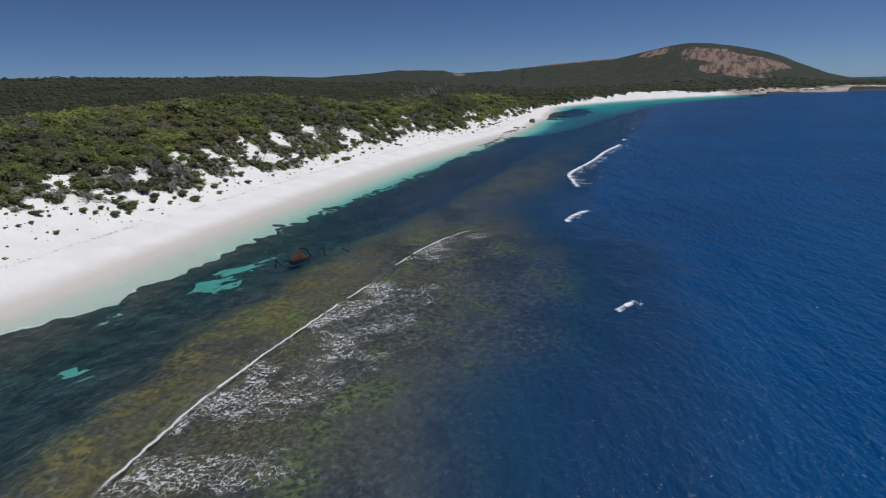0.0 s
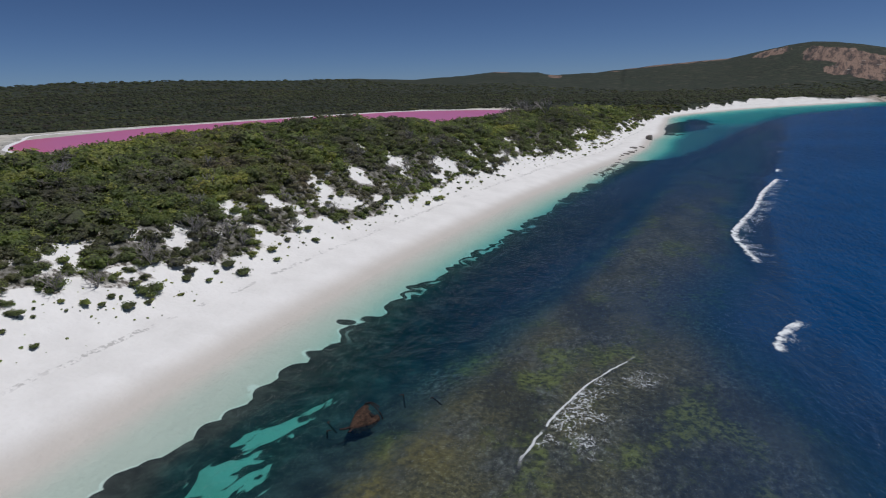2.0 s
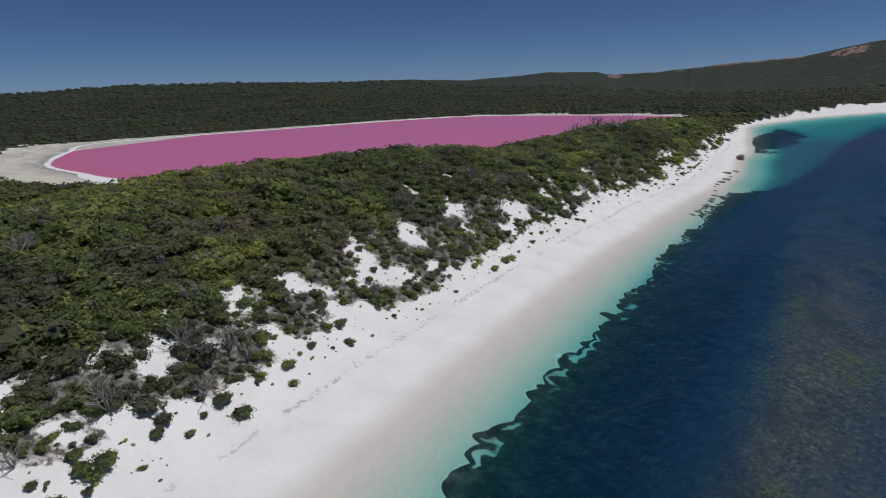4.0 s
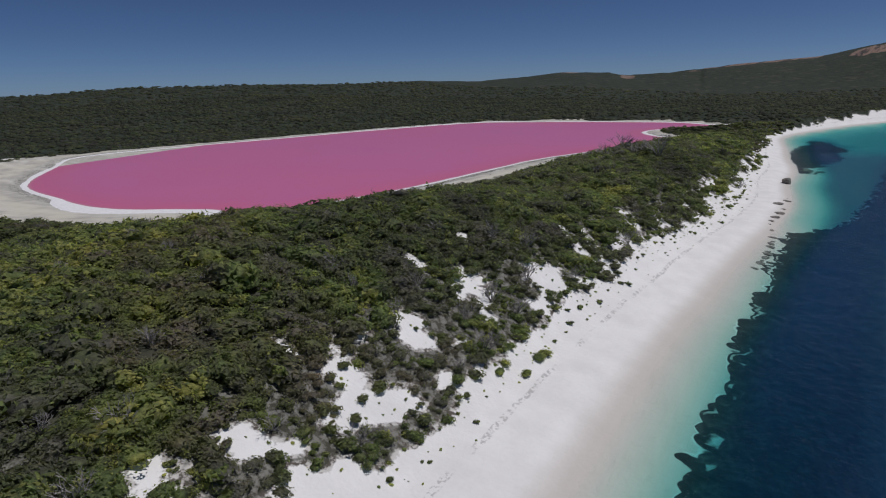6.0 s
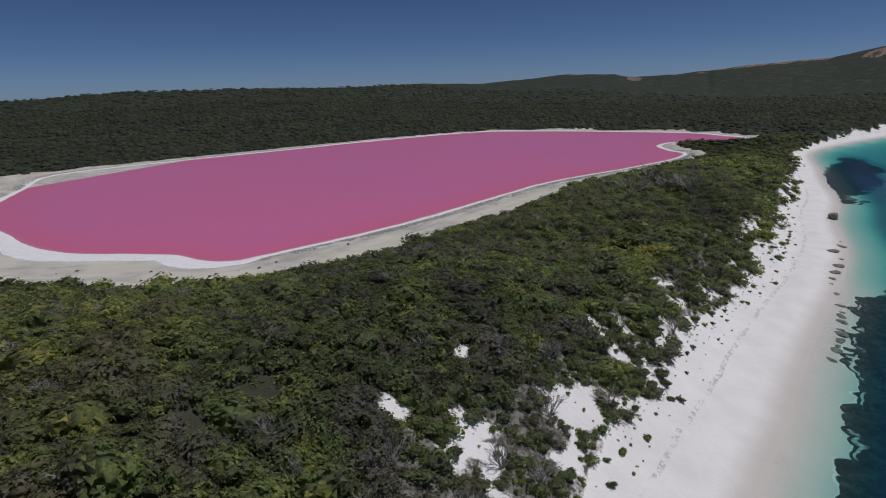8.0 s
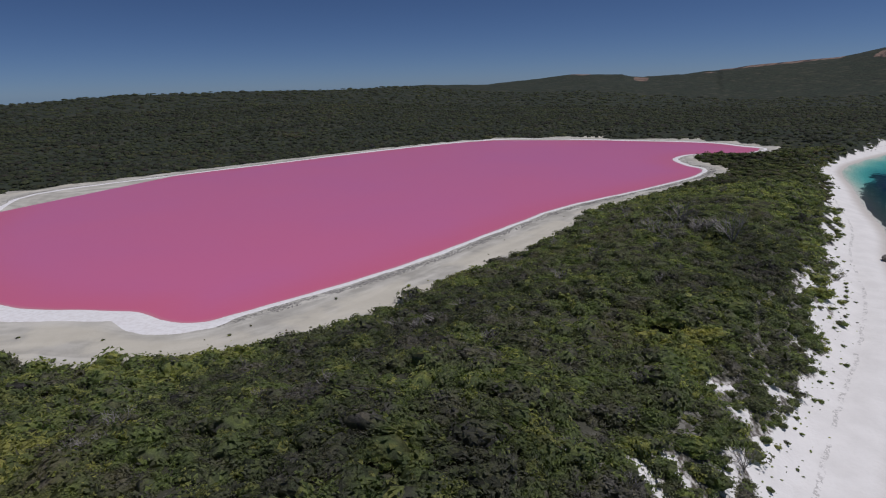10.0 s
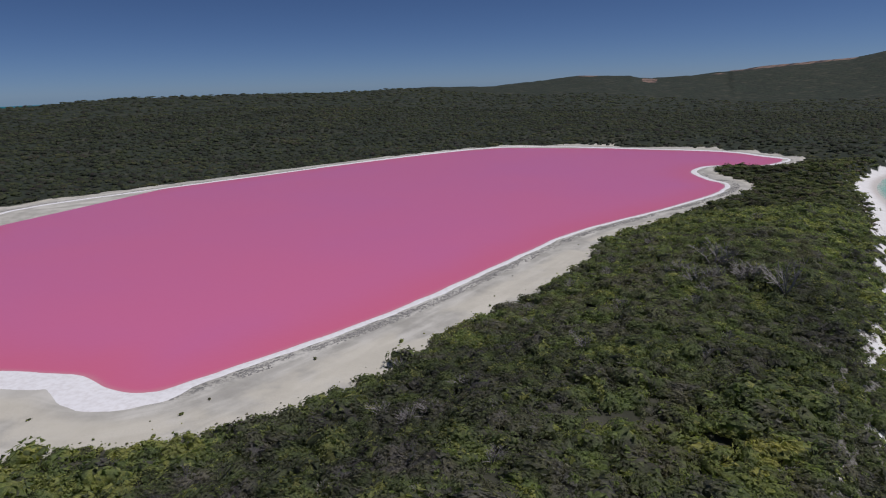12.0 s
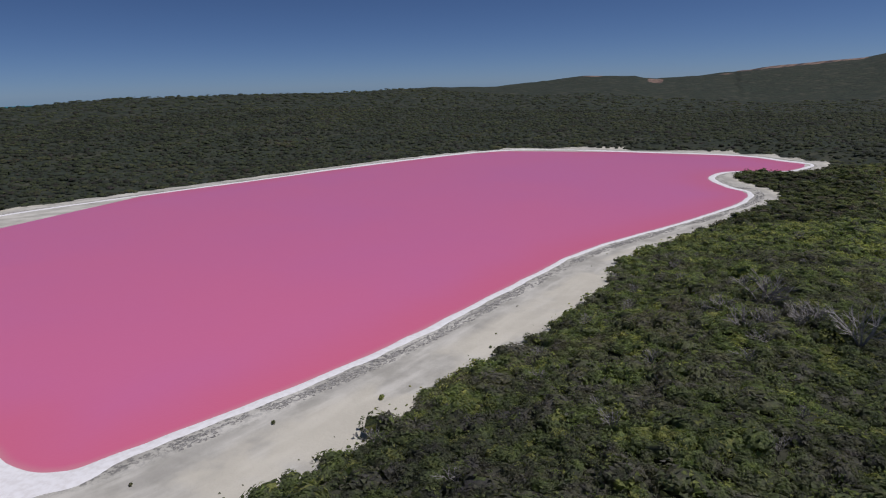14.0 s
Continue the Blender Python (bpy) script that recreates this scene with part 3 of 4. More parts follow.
# ---------------------------------------------------------------- setting
gx = graded(-4300, 4700, -120, 140, 1.6, 1.055, 80)
gy = graded(-900, 4900, 205, 560, 1.9, 1.05, 80)
X, Y = np.meshgrid(gx, gy)
Z, S, D, VEG, ROCK, HEAD = plan(X, Y)
WEED, REEF = seabed(X, Y)
Z = np.where(S < 0, np.minimum(Z, -0.02), Z)
shoal = smooth(-7, 5, REEF) * (S < -2)
Z = Z * (1 - shoal) + (-0.42 + 0.12 * fbm(X, Y, 5, 2)) * shoal
reach = np.hypot(X - 30, Y - 330)
ground = mesh_from("ground", np.stack([X, Y, Z], -1).reshape(-1, 3), quads(len(gx), len(gy)), MAT_GROUND)
for key, value in (("shore", S), ("lake", D), ("veg", VEG), ("rock", ROCK), ("headland", HEAD), ("weed", np.where(S < -0.5, WEED, -60)),
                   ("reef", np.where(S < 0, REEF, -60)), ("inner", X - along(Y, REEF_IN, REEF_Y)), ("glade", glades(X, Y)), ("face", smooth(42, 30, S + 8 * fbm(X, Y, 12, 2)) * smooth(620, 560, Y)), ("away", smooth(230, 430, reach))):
    attribute(ground, key, value)
tagged(ground, "white sand beach, scrub-covered dunes and low granite hills of an island", "ground", kind="structure")


def wave_front(x, y, line, behind, width):
    """Foam behind a breaking front: crest close to the line, lace on its seaward side."""
    d = edge_distance(x, y, line, False)
    a, b = line[0], line[-1]
    out = (x - np.interp(y, line[:, 1], line[:, 0]))
    ends = smooth(a[1] - 1.5, a[1] + 1.5, y) * smooth(b[1] + 1.5, b[1] - 1.5, y)
    ends = ends * smooth(-0.2, 0.4, out) * smooth(behind, 0.3, out)
    return np.maximum(smooth(0.35 + 0.2 * width, 0.05, d), 0.85 * smooth(max(width, 0.3), 0.2, d) * smooth(-0.6, 0.1, out)), ends


sx = graded(-4300, 4700, 15, 135, 0.8, 1.14, 120)
sy = graded(-900, 4900, 208, 455, 0.9, 1.08, 120)
X, Y = np.meshgrid(sx, sy)
S = edge_distance(X, Y, coast_line)
WEED, REEF = seabed(X, Y)
off = np.maximum(-S, 0)
rin, rout = along(Y, REEF_IN, REEF_Y), along(Y, REEF_OUT, REEF_Y)
depth = np.interp(off, [0, 2, 6, 10, 16, 40], [0.0, 0.12, 0.42, 0.9, 1.9, 3.1])
depth = depth * (1 - 0.5 * smooth(315, 262, Y) * smooth(3, 8, off))
depth = np.where(REEF > -4, depth + (0.34 + 1.3 * smooth(380, 560, Y) - depth) * smooth(-8, 6, REEF), depth)
depth = depth + np.where(Y < 690, 9 * smooth(-12, 40, X - rout + 10 * fbm(X, Y, 30, 3, 1.0)), 9 * smooth(2, 70, WEED))
bare = smooth(0.0, 0.6, glades(X, Y))
depth = depth + (1.15 - depth) * bare
open_water = 1 - bare
bay = smooth(475, 500, Y) * smooth(12, -6, WEED)
depth = depth * (1 - bay) + np.interp(off, [0, 3.5, 12, 45], [0, 0.6, 1.25, 1.75]) * bay
crest, foam, front, brow = np.zeros_like(X), np.zeros_like(X), np.zeros_like(X), np.zeros_like(X)
FRONTS = [  # plan line, width of the lace behind, crest strength, width of the white water
    ([(46.5, 216), (47.8, 227), (50.7, 239.4), (54.5, 252.5), (56.6, 258.5)], 17, 0.0, 0.12),
    ([(58.2, 265.8), (60.5, 273), (64.0, 281), (69, 288)], 9, 0.0, 0.12),
    ([(92.3, 331), (92.8, 350), (97.5, 364), (104, 380), (112, 404), (122, 428)], 6, 0.9, 2.8),
    ([(85.2, 293), (87, 298), (90, 302)], 5, 0.9, 2.4),
    ([(85, 248), (87.5, 251)], 3.5, 0.85, 1.6),
    ([(127, 446), (129, 452)], 3.5, 0.85, 2.0),
    ([(143, 505), (146, 512)], 3, 0.8, 1.5),
]
for line, behind, strength, width in FRONTS:
    line = spline(line, False, 6)
    c, f = wave_front(X + 0.18 * fbm(X, Y, 2.5, 2), Y, line, behind, width)
    crest = np.maximum(crest, c * strength)
    foam = np.maximum(foam, f * 0.9)
    if strength == 0.0:
        here = smooth(line[0, 1] - 1, line[0, 1] + 2, Y) * smooth(line[-1, 1] + 1, line[-1, 1] - 2, Y)
        front = np.where(np.abs(Y - line[:, 1].mean()) < 0.5 * np.ptp(line[:, 1]) + 3, np.clip(X - np.interp(Y, line[:, 1], line[:, 0]), -9, 9), front)
        brow = np.maximum(brow, here)
swell = 0.05 * fbm(X + 0.3 * Y, Y * 0.4, 6, 2) * smooth(0, 12, off) * smooth(1500, 300, np.hypot(X - 60, Y - 250))
Zs = swell + 0.12 * np.clip(crest, 0, 1)
keep = quads(len(sx), len(sy))
sea = mesh_from("water", np.stack([X, Y, Zs], -1).reshape(-1, 3), keep, MAT_SEA)
murk = (0.38 + 0.24 * smooth(380, 520, Y)) * smooth(-4, 36, X - rin + 6 * fbm(X, Y, 16, 2, 3.0))
murk = np.maximum(murk, 0.4 * smooth(11, 1, np.abs(X - rin)))
# channel turns bluer farther off, scatter and grazing sky reflection put into murk
murk = np.maximum(murk, 0.5 * smooth(295, 430, Y) * smooth(8, 17, off))
murk = np.maximum(murk, 0.9 * smooth(-34, 18, X - rout + 16 * fbm(X, Y, 30, 4, 1.0))) * smooth(740, 660, Y)
murk = murk * (0.2 + 0.8 * np.maximum(smooth(262, 325, Y), smooth(-24, -4, X - rout)))
murk = murk * open_water
for key, value in (("depth", depth), ("foam", foam), ("crest", crest), ("front", front), ("brow", brow), ("murk", murk)):
    attribute(sea, key, value)
tagged(sea, "clear blue sea, turquoise over sand, breaking lightly over a reef", "sea", kind="structure")

# the lake: sheet cut to its outline with a graded inner field
lx, ly = np.arange(-300, 125, 3.0), np.arange(430, 962, 3.0)
X, Y = np.meshgrid(lx, ly)
inside = edge_distance(X, Y, lake_line)
f = quads(len(lx), len(ly))
f = f[(inside.ravel()[f] > -3.5).all(1)]
used, back_ix = np.unique(f, return_inverse=True)
verts = np.stack([X, Y, np.full_like(X, LAKE_Z)], -1).reshape(-1, 3)[used]
lake = mesh_from("lake", verts, back_ix.reshape(f.shape), MAT_LAKE)
attribute(lake, "inside", inside.ravel()[used])
tagged(lake, "opaque bubblegum-pink salt lake with a smooth surface", "lake", kind="structure")


def ribbon(name, line, widths, offsets, lift, material, label):
    """A raised crust that follows the shore: rounded in section."""
    n = len(line)
    t = np.roll(line, -1, 0) - np.roll(line, 1, 0)
    t /= np.linalg.norm(t, axis=1)[:, None]
    normal = np.stack([t[:, 1], -t[:, 0]], 1)
    rows = []
    for u, h in ((0.0, -0.05), (0.12, 0.7), (0.5, 1.0), (0.85, 0.75), (1.0, -0.4)):
        p = line + normal * (offsets + widths * u)[:, None]
        z = np.maximum(plan(p[:, 0], p[:, 1])[0], LAKE_Z) + lift * h
        rows.append(np.column_stack([p, z]))
    v = np.stack(rows, 1).reshape(-1, 3)
    k = len(rows)
    fs = [(i * k + j, i * k + j + 1, ((i + 1) % n) * k + j + 1, ((i + 1) % n) * k + j) for i in range(n) for j in range(k - 1)]
    return tagged(mesh_from(name, v, fs, material), label, "salt crust", kind="structure")


fine = spline(LAKE, True, 24)
area = np.sum(fine[:, 0] * np.roll(fine[:, 1], -1) - np.roll(fine[:, 0], -1) * fine[:, 1])
if area < 0:
    fine = fine[::-1]
wide = 3.0 + 2.2 * smooth(760, 880, fine[:, 1]) + 0.9 * fbm(fine[:, 0], fine[:, 1], 30, 3, 7.0) + 0.7 * fbm(fine[:, 0], fine[:, 1], 5, 2, 9.0)
wide = wide + 9 * smooth(-70, -95, fine[:, 0]) * smooth(475, 455, fine[:, 1]) * smooth(-260, -180, fine[:, 0])
ribbon("salt_rim", fine, wide, -0.9 + 0.5 * fbm(fine[:, 0], fine[:, 1], 9, 2, 3.0), 0.10, MAT_SALT, "bright white salt crust along the edge of the pink lake")


def rubble(line):
    """Broken grey crust lying in a band behind the salt: thin tilted plates."""
    rng = np.random.default_rng(77)
    t = np.roll(line, -1, 0) - line
    length = np.linalg.norm(t, axis=1)
    t /= length[:, None]
    ok = (line[:, 1] < 780) & (line[:, 0] > -76)
    pick = rng.choice(np.flatnonzero(ok), 3400, p=length[ok] / length[ok].sum())
    off = 3.6 + 3.4 * rng.random(len(pick)) ** 1.6
    p = line[pick] + t[pick] * (rng.random((len(pick), 1)) * length[pick, None]) + np.stack([t[pick, 1], -t[pick, 0]], 1) * off[:, None]
    keep = fbm(p[:, 0], p[:, 1], 9, 3, 31.0) > -0.25
    p, way = p[keep], t[pick][keep]
    z = np.maximum(plan(p[:, 0], p[:, 1])[0], LAKE_Z)
    n = len(p)
    a = np.arctan2(way[:, 1], way[:, 0]) + rng.normal(0, 0.45, n)
    w, h, thick = rng.uniform(0.18, 0.6, n), rng.uniform(0.10, 0.28, n), rng.uniform(0.05, 0.14, n)
    vs = []
    for k, (u, v) in enumerate(((-1, -0.8), (0.9, -1), (1, 0.7), (-0.8, 1))):
        for top in (0, 1):
            uu, vv = u * w * (1 - 0.25 * top), v * h * (1 - 0.25 * top)
            vs.append(np.column_stack([p[:, 0] + uu * np.cos(a) - vv * np.sin(a), p[:, 1] + uu * np.sin(a) + vv * np.cos(a), z - 0.05 + top * (thick + 0.05 + 0.05 * u * w)]))
    v = np.stack(vs, 1).reshape(-1, 3)
    one = np.array([(1, 3, 5, 7), (0, 2, 3, 1), (2, 4, 5, 3), (4, 6, 7, 5), (6, 0, 1, 7)])
    f = (one[None] + (np.arange(n) * 8)[:, None, None]).reshape(-1, 4)
    return tagged(mesh_from("crust_rubble", v, f, MAT_CRUST, False), "broken grey crust plates lying behind the white salt rim", "crust rubble", kind="stuff")


rubble(fine)

# ---------------------------------------------------------------- plants
def lumpy_dome(seed, level, lumps, sprays, floor_z=-0.42, size=1.0):
    """Vertices and triangles of one crown about a metre in radius: a lumpy core covered in leaf sprays."""
    rng = np.random.default_rng(seed)
    bm = bmesh.new()
    bmesh.ops.create_icosphere(bm, subdivisions=level, radius=1.0)
    bmesh.ops.delete(bm, geom=[q for q in bm.faces if q.calc_center_median().z < floor_z], context="FACES")
    v = np.array([p.co[:] for p in bm.verts])
    bm.verts.index_update()
    f = np.array([[p.index for p in q.verts] for q in bm.faces])
    bm.free()
    c = rng.normal(size=(lumps, 3))
    c[:, 2] = np.abs(c[:, 2]) * 0.8 + 0.05
    c /= np.linalg.norm(c, axis=1)[:, None]
    span = rng.uniform(0.32, 0.70, lumps)
    hgt = rng.uniform(0.10, 0.42, lumps)

    def shell(u):
        ang = np.arccos(np.clip(u @ c.T, -1, 1))
        return 0.70 + (hgt * np.sqrt(np.clip(1 - (ang / span) ** 2, 0, 1))).max(1)

    u = v / np.linalg.norm(v, axis=1)[:, None]
    squash = np.array([1, 1, 0.74])
    v = u * (shell(u) * (0.88 if sprays else 1.0) + rng.normal(0, 0.04, len(v)))[:, None] * squash
    if not sprays:
        return v, f, None
    out = lambda w: w - c[np.argmax(w @ c.T, 1)] * 0.5 * squash
    core = out(v)
    d = rng.normal(size=(sprays, 3))
    d[:, 2] = np.abs(d[:, 2]) - 0.25 * rng.random(sprays)
    d /= np.linalg.norm(d, axis=1)[:, None]
    at = d * (shell(d) * rng.uniform(0.86, 1.06, sprays))[:, None] * squash
    n = d + rng.normal(0, 0.5, (sprays, 3)) + np.array([0, 0, 0.25])
    n /= np.linalg.norm(n, axis=1)[:, None]
    a = np.cross(n, rng.normal(size=(sprays, 3)))
    a /= np.linalg.norm(a, axis=1)[:, None]
    b = np.cross(n, a)
    w, h = (rng.uniform(0.05, 0.13, (2, sprays, 1)) * size)
    tri = np.stack([at - a * w - b * h * 0.6, at + a * w - b * h * 0.6, at + b * h], 1).reshape(-1, 3)
    nn = np.concatenate([core / np.linalg.norm(core, axis=1)[:, None], np.repeat(n, 3, 0)])
    return np.concatenate([v, tri]), np.concatenate([f, len(v) + np.arange(3 * sprays).reshape(-1, 3)]), nn


def thicket(name, spots, kinds, material, label, category):
    """Many crowns as one mesh. spots: x, y, z, radius, height factor."""
    rng = np.random.default_rng(len(spots))
    vs, fs, ns, base = [], [], [], 0
    pick = rng.integers(0, len(kinds), len(spots))
    for k, (v, f, n) in enumerate(kinds):
        m = spots[pick == k]
        if not len(m):
            continue
        a = rng.uniform(0, 2 * np.pi, len(m))
        c, s = np.cos(a)[:, None], np.sin(a)[:, None]
        lean = rng.uniform(0.7, 1.4, (len(m), 1))
        x = (v[:, 0] * c - v[:, 1] * s) * m[:, 3:4] * lean + m[:, 0:1]
        y = (v[:, 0] * s + v[:, 1] * c) * m[:, 3:4] / lean + m[:, 1:2]
        z = v[:, 2] * m[:, 3:4] * m[:, 4:5] + m[:, 2:3]
        vs.append(np.stack([x, y, z], -1).reshape(-1, 3))
        fs.append((f[None] + (base + np.arange(len(m)) * len(v))[:, None, None]).reshape(-1, 3))
        if n is not None:
            ns.append(np.stack([n[:, 0] * c - n[:, 1] * s, n[:, 0] * s + n[:, 1] * c, n[:, 2] + 0 * c], -1).reshape(-1, 3))
        base += len(m) * len(v)
    ob = mesh_from(name, np.concatenate(vs), np.concatenate(fs), material, normals=np.concatenate(ns) if ns else None)
    return tagged(ob, label, category, kind="stuff")


def scatter(x0, x1, y0, y1, step, seed, keep_if):
    rng = np.random.default_rng(seed)
    X, Y = np.meshgrid(np.arange(x0, x1, step), np.arange(y0, y1, step))
    X = X + rng.uniform(-0.48, 0.48, X.shape) * step
    Y = Y + rng.uniform(-0.48, 0.48, Y.shape) * step
    X, Y = X.ravel(), Y.ravel()
    z, s, d, veg, rock, head = plan(X, Y)
    ok = keep_if(X, Y, s, d, veg, rock, rng.random(X.shape))
    return X[ok], Y[ok], z[ok], s[ok], d[ok], rng


def path_distance(x, y):
    """Distance from the flight line on the plan, a straight run along the strip."""
    return edge_distance(x, y, np.array([(72, 180), (60, 235), (40, 290), (0, 430), (10, 560)]), False)


near_kinds = [lumpy_dome(10 + k, 1, 12, 138, -0.12, 1.22) for k in range(12)]
slope_kinds = [lumpy_dome(30 + k, 1, 8, 76, -0.1, 1.35) for k in range(8)]
mid_kinds = [lumpy_dome(40 + k, 1, 7, 36, -0.1, 1.6) for k in range(8)]
far_kinds = [lumpy_dome(60 + k, 1, 5, 0, 0.0) for k in range(8)]


def crowns_at(step, box, seed, lo, hi, radius, rise, inland=1e9):
    x, y, z, s, d, rng = scatter(*box, step, seed, lambda X, Y, s, d, veg, rock, r:
                                 (veg > 0.5 + 0.2 * r * (s < 28)) & (rock < 0.35) & (s > 6) & (s < inland) & (d > 5) & (path_distance(X, Y) >= lo) & (path_distance(X, Y) < hi))
    rad = radius * np.clip(rng.lognormal(-0.08, 0.42, len(x)), 0.4, 1.7) * (0.84 + 0.16 * smooth(14, 34, s)) * (1 - 0.35 * smooth(36, 26, s) * smooth(415, 385, y))
    tall = rise * rng.uniform(0.8, 1.3, len(x))
    mound = 1.1 * fbm(x, y, 9, 2, 21.0) * smooth(22, 40, s) * smooth(18, 40, d)
    return np.column_stack([x, y, z + rad * 0.2 * tall + mound + rng.uniform(-0.3, 0.3, len(x)), rad, tall])


spots = np.concatenate([crowns_at(1.95, (-150, 125, 235, 710), 1, 0, 56, 1.55, 0.78), crowns_at(4.6, (-150, 125, 235, 710), 7, 0, 56, 2.5, 0.72), crowns_at(1.55, (-40, 40, 255, 416), 17, 0, 90, 1.25, 0.8, 40)])
thicket("coastal_scrub", spots, near_kinds, MAT_LEAF, "dense dark green coastal scrub covering the dunes", "scrub")
spots = np.concatenate([crowns_at(2.25, (-150, 125, 235, 710), 1, 56, 112, 1.8, 0.74), crowns_at(4.6, (-150, 125, 235, 710), 7, 56, 112, 2.7, 0.7)])
thicket("slope_scrub", spots, slope_kinds, MAT_LEAF, "windswept olive scrub on the slopes behind the dunes", "scrub")
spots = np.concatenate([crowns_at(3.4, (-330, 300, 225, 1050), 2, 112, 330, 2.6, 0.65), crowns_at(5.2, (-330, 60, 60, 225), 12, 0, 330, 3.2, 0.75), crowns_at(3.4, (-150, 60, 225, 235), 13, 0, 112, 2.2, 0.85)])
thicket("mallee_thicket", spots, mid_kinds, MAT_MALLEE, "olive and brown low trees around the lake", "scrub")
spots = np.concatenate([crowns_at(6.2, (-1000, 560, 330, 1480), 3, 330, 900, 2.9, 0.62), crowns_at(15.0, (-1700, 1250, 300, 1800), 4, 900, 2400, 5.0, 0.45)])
thicket("distant_woodland", spots, far_kinds, MAT_FAR, "distant grey-green woodland on the low hills, haze in its colour", "woodland")


def top_of(x, y):
    return float(plan(np.array([float(x)]), np.array([float(y)]))[0][0])


def stick(bm, a, b, ra, rb, sides=5):
    """A tapered round branch from a to b."""
    a, b = Vector(a), Vector(b)
    turn = (b - a).to_track_quat("Z", "Y").to_matrix()
    rings = []
    for p, r in ((a, ra), ((a + b) / 2 + turn @ Vector((ra * 0.4, 0, 0)), (ra + rb) / 2), (b, rb)):
        rings.append([bm.verts.new(p + turn @ Vector((r * math.cos(k * 2 * math.pi / sides), r * math.sin(k * 2 * math.pi / sides), 0))) for k in range(sides)])
    for lo, hi in zip(rings, rings[1:]):
        for k in range(sides):
            bm.faces.new((lo[k], lo[(k + 1) % sides], hi[(k + 1) % sides], hi[k]))
    bm.faces.new(rings[-1])
    bm.faces.new(rings[0][::-1])


def bm_from(v, f):
    bm = bmesh.new()
    vs = [bm.verts.new(p) for p in v]
    for q in f:
        bm.faces.new([vs[i] for i in q])
    return bm


def make_shrub(seed, label, group):
    """A low rounded bush: leafy crown on a few short stems."""
    rng = np.random.default_rng(seed)
    root = tagged(new("shrub"), label, "shrub", group)
    vs, fs, ns, base = [], [], [], 0
    for k in range(rng.integers(2, 5)):
        v, f, n = lumpy_dome(seed * 7 + k, 1, 9, 66, -0.42, 1.25)
        r = rng.uniform(0.55, 0.8) if k else 0.85
        off = np.array([*(rng.uniform(-0.55, 0.55, 2) if k else (0, 0)), 0.42 + rng.uniform(-0.1, 0.1)])
        vs.append(v * r * np.array([1, 1, 0.9]) + off)
        fs.append(f + base)
        ns.append(n)
        base += len(v)
    crown = mesh_from("crown", np.concatenate(vs), np.concatenate(fs), MAT_LEAF, normals=np.concatenate(ns))
    crown.parent = root
    bm = bmesh.new()
    for k in range(5):
        a = rng.uniform(0, 6.28)
        q = rng.uniform(0.15, 0.5)
        stick(bm, (0.1 * math.cos(a), 0.1 * math.sin(a), -0.25), (q * math.cos(a), q * math.sin(a), 0.45), 0.06, 0.03)
    part("stem", bm, MAT_TWIG, root, "short grey woody stems")
    return root


def make_dead_shrub(seed):
    """A leafless grey bush of forking branches."""
    rng = np.random.default_rng(seed)
    root = tagged(new("dead_shrub"), "leafless grey dead shrub standing among green scrub", "dead shrub", "dead shrubs in the dune scrub")
    bm = bmesh.new()

    def fork(p, way, length, r, level):
        q = p + way * length
        stick(bm, p, q, r, r * 0.62, 3)
        if level:
            for _ in range(3):
                w = (way + Vector(rng.normal(0, 0.45, 3))).normalized()
                w.z = abs(w.z) * 0.8 + 0.15
                fork(q, w.normalized(), length * rng.uniform(0.55, 0.8), r * 0.58, level - 1)

    for _ in range(10):
        fork(Vector((0, 0, -0.3)), Vector((*rng.normal(0, 0.4, 2), 1)).normalized(), rng.uniform(0.9, 1.3), 0.05, 2)
    part("branching", bm, MAT_TWIG, root)
    return root


def spread(root_list, spots, rng):
    """Copies of the models at every spot: x, y, size, lift. The models take the first spots."""
    q = np.array(spots)
    height = plan(q[:, 0], q[:, 1])[0]
    for i, (x, y, size, lift) in enumerate(spots):
        m = pose(x, y, height[i] + lift, 0, 0, rng.uniform(0, 360)) @ Matrix.Diagonal((size, size * rng.uniform(0.85, 1.15), size * rng.uniform(0.75, 1.05), 1))
        if i < len(root_list):
            root_list[i].matrix_basis = m
        else:
            copy_thing(root_list[i % len(root_list)], m)


rng = np.random.default_rng(21)
BEACH_SHRUBS = [(5.9, 290.3, 1.5), (6.4, 288.6, 1.1), (7.2, 295.8, 0.95), (3.4, 285, 0.8), (2.5, 281.7, 0.9), (15, 323, 1.1), (28.3, 370.5, 1.3), (27.4, 368.6, 1.0),
                (28.6, 391, 1.1), (37, 410, 1.2), (37.6, 407, 0.9), (0.5, 280, 0.7)]
spots = [(x, y, q, 0.0) for x, y, q in BEACH_SHRUBS]
x, y, z, s, d, r2 = scatter(-30, 100, 232, 600, 2.6, 31, lambda X, Y, s, d, veg, rock, r: (veg < 0.5) & (s > 12.5 - 3 * smooth(560, 660, Y)) & (s < 30) & (r < 0.6 * smooth(12.5, 18, s)))
order = np.random.default_rng(5).permutation(len(x))[:270]
spots += [(x[i], y[i], float(np.clip(r2.lognormal(-0.42, 0.45), 0.28, 1.6)), 0.0) for i in order]
spread([make_shrub(80 + k, "low rounded green shrub growing in white dune sand", "shrubs on the beach dune") for k in range(7)], spots, rng)
tree = make_shrub(140, "lone dark shrub on the point of the salt flat", "")
tree.matrix_basis = pose(71, 847, top_of(71, 847), 0, 0, 40) @ Matrix.Diagonal((2.3, 2.3, 2.0, 1))
